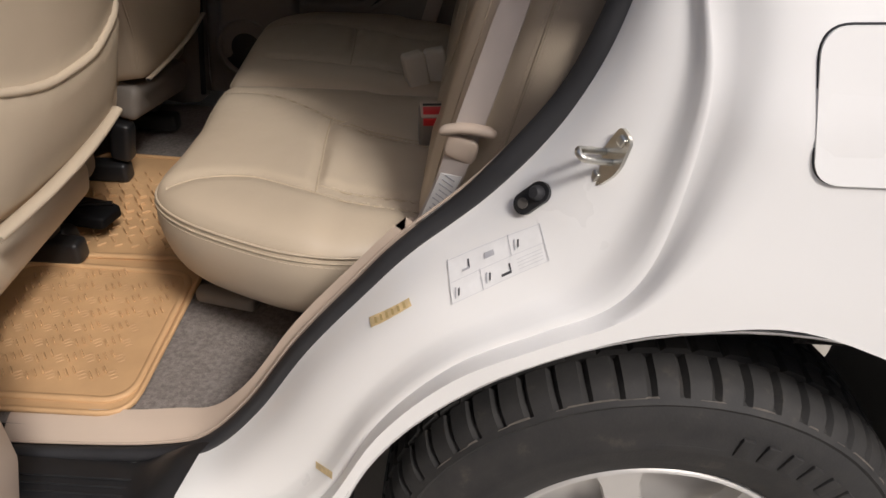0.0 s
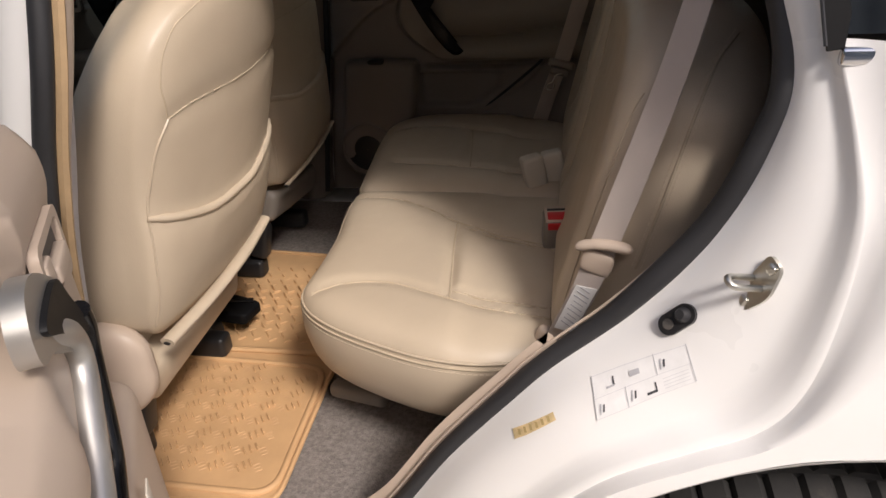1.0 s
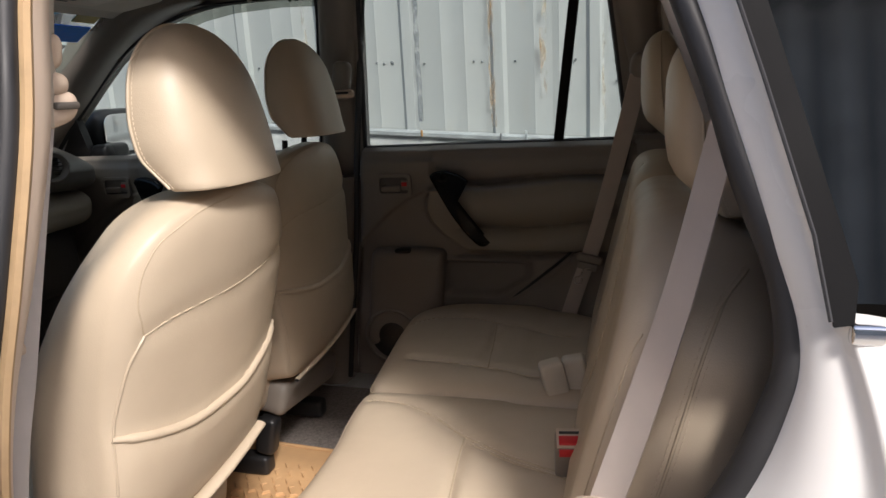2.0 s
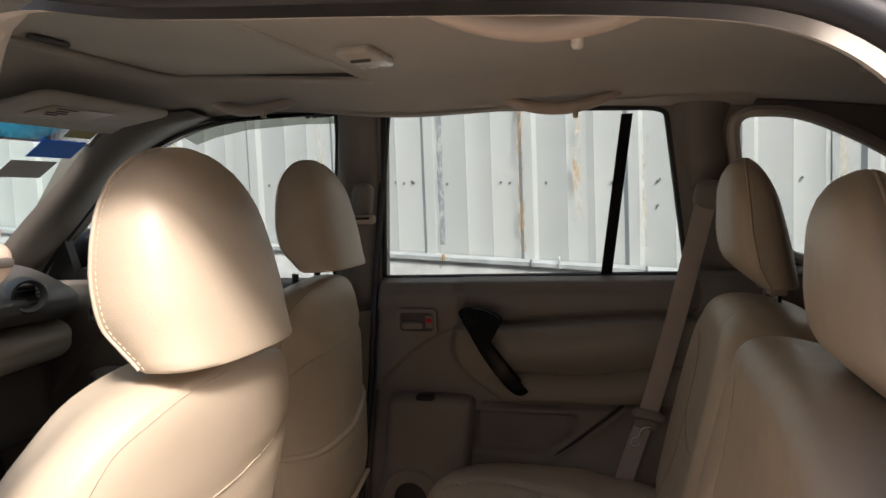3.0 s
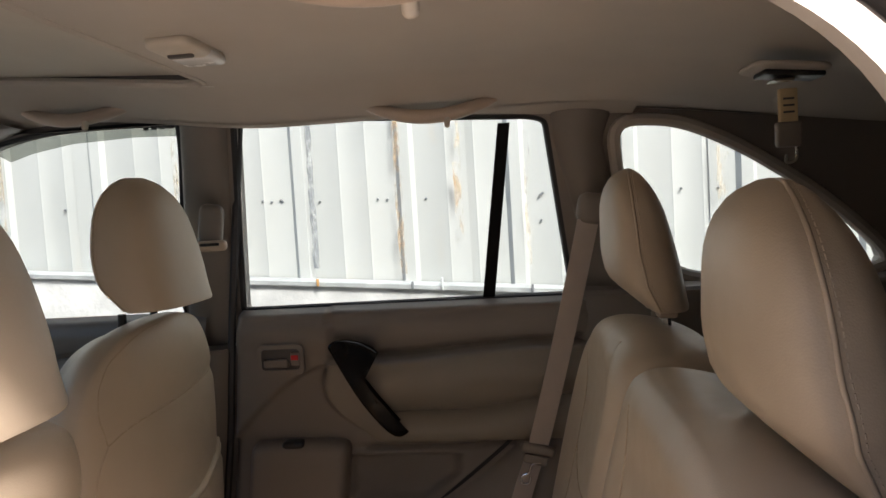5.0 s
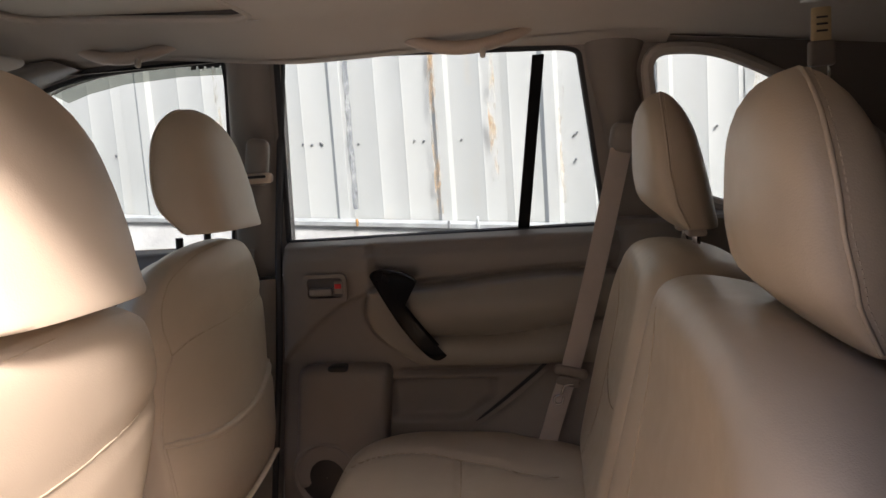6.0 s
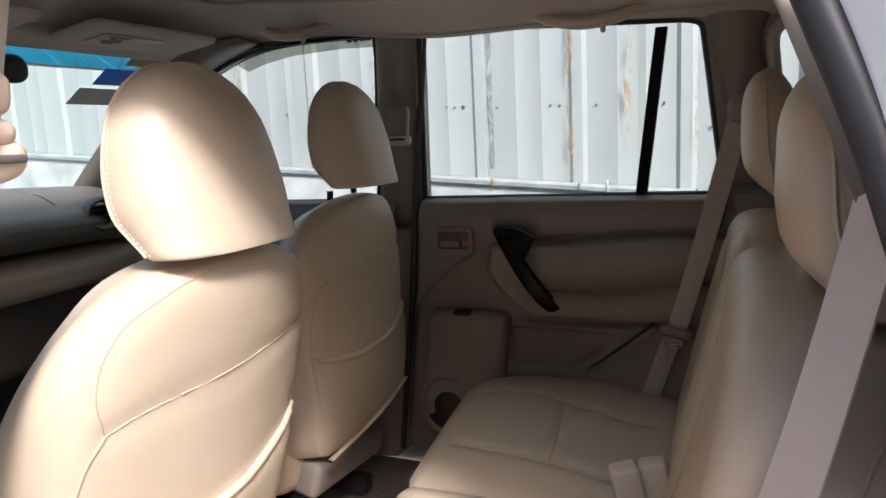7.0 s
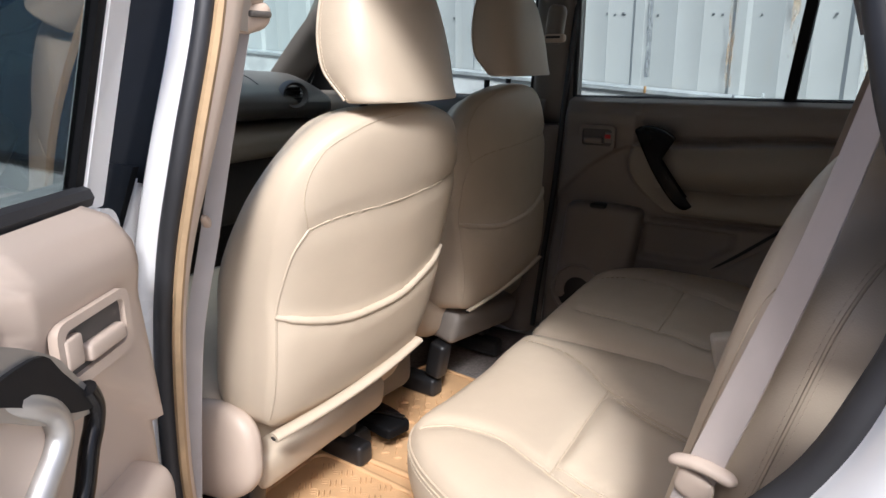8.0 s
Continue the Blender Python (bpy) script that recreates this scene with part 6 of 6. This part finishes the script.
part("belt_slider", rbox((0.042, 0.010, 0.034), (0.01, 0.004, 0.01), 2, 3, None, pose(-0.247, -0.533, 0.868, 0, 12, -18)), TRIM_LIGHT, nb, "beige belt slider")
tag = part("care_tag", ribbon([Vector((-0.258, -0.5345, 0.832)), Vector((-0.268, -0.5315, 0.805)), Vector((-0.279, -0.5275, 0.775)), Vector((-0.285, -0.5250, 0.758))], [Vector((0.8, -0.45, 0.1))] * 4, 0.0155, 0.0012), LABEL_W, nb, "white care label")
for k in range(9):
    f = 0.06 + 0.1 * k
    p = Vector((-0.258, -0.5362, 0.832)).lerp(Vector((-0.285, -0.5265, 0.758)), f)
    part("tag_bar", rbox((0.018 + 0.003 * ((k * 7) % 3 - 1), 0.0008, 0.0018), 0.0003, 1, 1, None, pose(p.x, p.y, p.z, 0, 20, -30)), GREYINK, tag)
part("anchor", rbox((0.05, 0.02, 0.05), 0.01, 1, 3, None, pose(-0.305, -0.495, 0.712, 0, 20, -30)), TRIM_LIGHT, nb)
part("upper_ring", rbox((0.07, 0.03, 0.05), (0.02, 0.012, 0.02), 2, 4, None, pose(-0.108, -0.512, 1.385, 0, 10, -50)), TRIM, nb)

fb = thing("seat_belt", (-0.33, 0.58, 0.70), "taupe seat belt hanging in shade beside the bench", "seat belt", "rear seat belts")
part("webbing", strap([(-0.196, 0.535, 1.350), (-0.222, 0.548, 1.24), (-0.262, 0.562, 1.08), (-0.312, 0.572, 0.90), (-0.340, 0.582, 0.82), (-0.372, 0.592, 0.72), (-0.385, 0.598, 0.675)],
                      [(1, 0.25, 0.2), (1, 0.25, 0.2), (1, 0.2, 0.2), (1, 0.15, 0.2), (1, 0.1, 0.25), (1, 0.1, 0.25), (1, 0.1, 0.2)]), WEBBING, fb, "taupe webbing", angle=60)
part("belt_stop", rbox((0.072, 0.02, 0.022), (0.01, 0.008, 0.009), 2, 3, None, pose(-0.316, 0.570, 0.882, 0, 14)), TRIM, fb)
tg = part("belt_tongue", rbox((0.05, 0.012, 0.02), 0.005, 1, 3, None, pose(-0.322, 0.566, 0.862, 0, 14)), TRIM, fb)
part("tongue_plate", tube(catmull([(-0.312, 0.560, 0.858), (-0.330, 0.558, 0.855), (-0.338, 0.556, 0.838), (-0.352, 0.556, 0.832), (-0.352, 0.556, 0.818), (-0.338, 0.556, 0.818), (-0.334, 0.556, 0.832)], 4), 0.0022, 6, up=(0, 1, 0)), CHROME, tg, "bright steel tongue")
part("upper_ring", rbox((0.06, 0.035, 0.06), (0.02, 0.014, 0.02), 2, 4, None, pose(-0.188, 0.540, 1.365, 0, 10)), TRIM, fb, "taupe upper belt ring")
part("anchor", rbox((0.055, 0.02, 0.04), 0.008, 1, 3, None, pose(-0.388, 0.60, 0.672, 0, 12)), TRIM_LIGHT, fb)

pb = thing("seat_belt", (-0.95, -0.58, 0.60), "grey front seat belt along the middle pillar", "seat belt")
part("webbing", strap([(-0.851, -0.556, 1.36), (-0.868, -0.588, 1.21), (-0.890, -0.617, 1.05), (-0.912, -0.645, 0.89), (-0.945, -0.655, 0.62)], [(0.75, 0.62, 0.0)] * 5, 10, 0.013), surface("grey_webbing", (0.46, 0.43, 0.41), 0.7, 0.05, 20, 0.5, 1600, 0.0005), pb, "grey webbing", angle=60)
ring = part("height_adjuster", rbox((0.026, 0.034, 0.040), (0.010, 0.012, 0.014), 2, 4, None, pose(-0.848, -0.548, 1.402, 0, 12)), TRIM_LIGHT, pb, "beige belt height adjuster", angle=70)
part("bolt_cover", rbox((0.030, 0.036, 0.026), (0.012, 0.014, 0.012), 2, 4, None, pose(-0.845, -0.552, 1.366, 0, 10)), TRIM_LIGHT, ring, angle=70)
part("adjuster_ring", rbox((0.030, 0.052, 0.036), (0.014, 0.018, 0.017), 3, 5, lambda v: Vector((v.x, v.y, v.z + 0.25 * v.y)), pose(-0.843, -0.553, 1.337, 0, 10)), TRIM_LIGHT, ring, "beige belt ring", angle=80)
part("ring_slot", rbox((0.010, 0.034, 0.008), 0.003, 1, 2, None, pose(-0.828, -0.553, 1.341, 0, 8)), DASH, ring)
part("pillar_tab", rbox((0.070, 0.012, 0.012), (0.014, 0.005, 0.005), 3, 3, None, pose(-0.898, -0.608, 1.062, 0, -38, -52)), TRIM_LIGHT, pb, "beige belt tab", angle=70)


def buckle(x, y, z, turn, top, label, tilt=12):
    bk = thing("belt_buckle", (x, y, z - 0.05), label, "belt buckle", "belt buckles")
    m = pose(x, y, z, 0, -tilt, turn)
    part("body", rbox((0.048, 0.046 if top else 0.038, 0.078), (0.008, 0.008, 0.010), 2, 4, None, m), TRIM if top else CREAM, bk, angle=60)
    if top:
        part("rim", rbox((0.043, 0.041, 0.006), 0.002, 1, 2, None, m @ pose(0, 0, 0.0385)), TRIM_LIGHT, bk)
        part("button", rbox((0.020, 0.034, 0.005), 0.002, 1, 2, None, m @ pose(-0.010, 0, 0.0425)), RED, bk, "red release button")
        part("slot", rbox((0.006, 0.032, 0.002), 0.0008, 1, 1, None, m @ pose(0.010, 0, 0.0415)), BLACK, bk)
        part("button_face", rbox((0.003, 0.034, 0.014), 0.001, 1, 2, None, m @ pose(-0.0235, 0, 0.029)), RED, bk, "red release face")
    return bk


buckle(-0.306, -0.195, 0.748, 98, True, "taupe seat belt buckle with a red button")
buckle(-0.362, 0.105, 0.748, 20, False, "pale seat belt buckle lying on the bench")
buckle(-0.318, 0.125, 0.752, 5, False, "pale seat belt buckle beside another")

# ---- floor mat ----
mat = thing("floor_mat", (-0.9, -0.3, 0.435), "tan rubber floor mat with raised tread bars", "floor mat")
MO = rounded([(-1.13, -0.604), (-0.732, -0.604), (-0.752, -0.22), (-0.80, -0.175), (-0.80, -0.12), (-0.86, 0.235), (-0.93, 0.255), (-1.20, 0.275), (-1.16, -0.2)], [0.05, 0.05, 0.03, 0.04, 0.04, 0.05, 0.05, 0.05, 0.04])
part("sheet", plate(MO, lambda u, v, d: (u, v, 0.432 + d + 0.006 * smooth01((v + 0.17) / 0.05) * smooth01((0.12 - v) / 0.05)), 0.006), MAT, mat, angle=40)


def mat_z(u, v):
    return 0.438 + 0.006 * smooth01((v + 0.17) / 0.05) * smooth01((0.12 - v) / 0.05)


inner = rounded([(-1.09, -0.576), (-0.744, -0.576), (-0.768, -0.235), (-1.12, -0.225)], 0.05, 8)
part("raised_rim", tube([(p[0], p[1], 0.439) for p in inner], 0.007, 8, closed=True, flat=0.7), MAT, mat, angle=70)
part("outer_rim", tube([(p[0], p[1], mat_z(p[0], p[1]) + 0.002) for p in MO], 0.005, 6, closed=True), MAT, mat, angle=70)
part("cross_rib", tube([(-1.13, -0.195, 0.440), (-0.95, -0.193, 0.442), (-0.79, -0.190, 0.442)], 0.008, 8, flat=0.7), MAT, mat, angle=70)
bars = []


def tread_bars(gx, gy, along, apart, count, size, z):
    """A few slanting bars side by side."""
    side = Vector((math.cos(radians(along + 90)), math.sin(radians(along + 90)), 0)) * apart
    for k in range(count):
        p = Vector((gx, gy, z)) + side * (k - (count - 1) / 2)
        bars.append(rbox((*size, 0.0145), (size[0] * 0.3, size[1] * 0.4, 0.003), 2, 2, None, pose(*p, 0, 0, along)))


for a in range(-3, 9):
    for b_ in range(9):
        for da, along, apart, z in ((0.0, -52, 0.0112, 0.4378), (0.5, 38, 0.0085, 0.4316)):
            gx, gy = -1.06 + 0.050 * (a + da) + 0.0055 * b_, -0.262 + 0.004 * a - 0.039 * b_
            if -1.068 < gx < -0.782 - 0.05 * (gy + 0.55) and -0.556 < gy < -0.248:
                tread_bars(gx, gy, along, apart, 3, (0.0175, 0.0036), z)
for i in range(9):
    for j in range(10):
        gx, gy = -1.12 + 0.036 * i + 0.010 * (j % 2), -0.135 + 0.034 * j
        if gx < -0.80 - 0.16 * (gy + 0.12):
            tread_bars(gx, gy, -50, 0.0, 1, (0.021, 0.0042), mat_z(gx, gy) - 0.0010)
            tread_bars(gx + 0.018, gy - 0.016, 38, 0.0, 1, (0.019, 0.0042), mat_z(gx, gy) - 0.0060)
# bars a little darker than the mat: shade of their sides put into colour
tb = part("tread_pattern", join(*bars), surface("tan_rubber_tread", (0.52, 0.318, 0.156), 0.55, 0.12, 9, 0.3, 700), mat, "raised tread bars, toned darker for their shaded sides", angle=50)
tb["kind"] = "stuff"
# sill peg and seat bracket near the bench
part("bench_bracket", rbox((0.12, 0.03, 0.03), (0.012, 0.01, 0.01), 2, 3, None, pose(-0.665, -0.335, 0.462, 0, 0, -12)), TRIM, bench, "taupe bracket under the cushion")
part("bench_pan", rbox((0.34, 0.92, 0.06), 0.02, 3, 3, None, pose(-0.42, 0.06, 0.545)), DASH, bench, "dark pan under the cushion")
peg = part("kick_panel", rbox((0.05, 0.05, 0.14), (0.02, 0.02, 0.04), 2, 4, None, pose(-0.978, -0.585, 0.50, 0, -10)), TRIM_LIGHT, car, "beige lower pillar trim", angle=70)
part("trim_plug", tube([(-0.948, -0.585, 0.47), (-0.940, -0.592, 0.472)], 0.009, 14), BLACK, peg, "black trim plug")

# ---- wall details ----
rng = random.Random(4)
for x in (-2.6, -2.4, -2.2, -2.0, -1.8, -1.62, -1.41, -1.1, -1.065, -0.945, -0.76, -0.73, -0.61, -0.40, -0.262, -0.255, -0.05, 0.15, 0.255, 0.45, 0.62, 0.85, 1.05):
    z = 1.425 - 0.03 * (x + 0.8) + rng.uniform(-0.004, 0.004)
    s = part("screw", revolve([(0.0005, -0.003), (0.0025, -0.0025), (0.0032, -0.001), (0.004, 0.0), (0.004, 0.004)], (x, 1.281, z), 10), GRIME_SHADE, wall)
for x in (-1.13, -0.262, -1.07):
    part("screw", revolve([(0.0005, -0.003), (0.0025, -0.0025), (0.0032, -0.001), (0.004, 0.0), (0.004, 0.004)], (x, 1.281, 1.33 if x > -0.5 else 1.44), 10), GRIME_SHADE, wall)


def streak(x, z0, z1, w, seed):
    """An uneven downward stain."""
    r = random.Random(seed)
    n = 16
    left = [(x - w * r.uniform(0.7, 1.0), z0 + (z1 - z0) * i / n) for i in range(n + 1)]
    right = [(x + w * r.uniform(0.7, 1.0), z0 + (z1 - z0) * i / n) for i in range(n + 1)]
    return left + right[::-1]


def stain_material(name, colour, lo, hi):
    m, n, l, b = shader(name, 0.85)
    a = noise_node(n, l, 45, 6, 0.7, stretch=(1, 1, 0.25))
    r = ramp(n, l, a.outputs[0], [(lo, (0.0,)), (hi, (1.0,))])
    l.new(r.outputs[0], b.inputs["Alpha"])
    c = noise_node(n, l, 90, 4)
    cr = ramp(n, l, c.outputs[0], [(0.3, tone(colour, 0.7)), (0.7, tone(colour, 1.3))])
    l.new(cr.outputs[0], b.inputs["Base Color"])
    return m


RUSTY = stain_material("rust_run", (0.42, 0.28, 0.14), 0.46, 0.78)
FAINT = stain_material("faint_rust_run", (0.44, 0.37, 0.25), 0.50, 0.85)
DIRTY = stain_material("dark_run", (0.15, 0.17, 0.19), 0.34, 0.66)
for x, z0, z1, w, m_, y in ((-0.690, 1.19, 1.75, 0.012, RUSTY, 1.258), (-0.508, 1.28, 1.52, 0.014, RUSTY, 1.258), (-0.505, 1.40, 1.75, 0.010, FAINT, 1.257), (-0.962, 1.22, 1.72, 0.011, DIRTY, 1.258), (0.262, 1.2, 1.6, 0.02, FAINT, 1.256),
                        (-1.40, 1.2, 1.7, 0.01, FAINT, 1.259), (-0.30, 1.2, 1.6, 0.012, FAINT, 1.259), (-2.0, 1.2, 1.8, 0.01, FAINT, 1.259)):
    part("stain", plate(streak(x, z0, z1, w, int(abs(x) * 1000)), lambda u, v, d: (u, y - d, v), 0.0005), m_, wall, "vertical stain")
# clips and grime along the ledge
for x, zt, c in ((-0.955, 0.004, RUST), (-0.57, 0.020, GALV), (-0.66, 0.004, GRIME_SHADE), (-0.30, 0.006, GRIME_SHADE)):
    part("ledge_clip", rbox((0.008, 0.010, 0.02 + zt), 0.003, 1, 2, None, pose(x, 1.232, rail_z(x) + zt * 0.4)), c, wall)
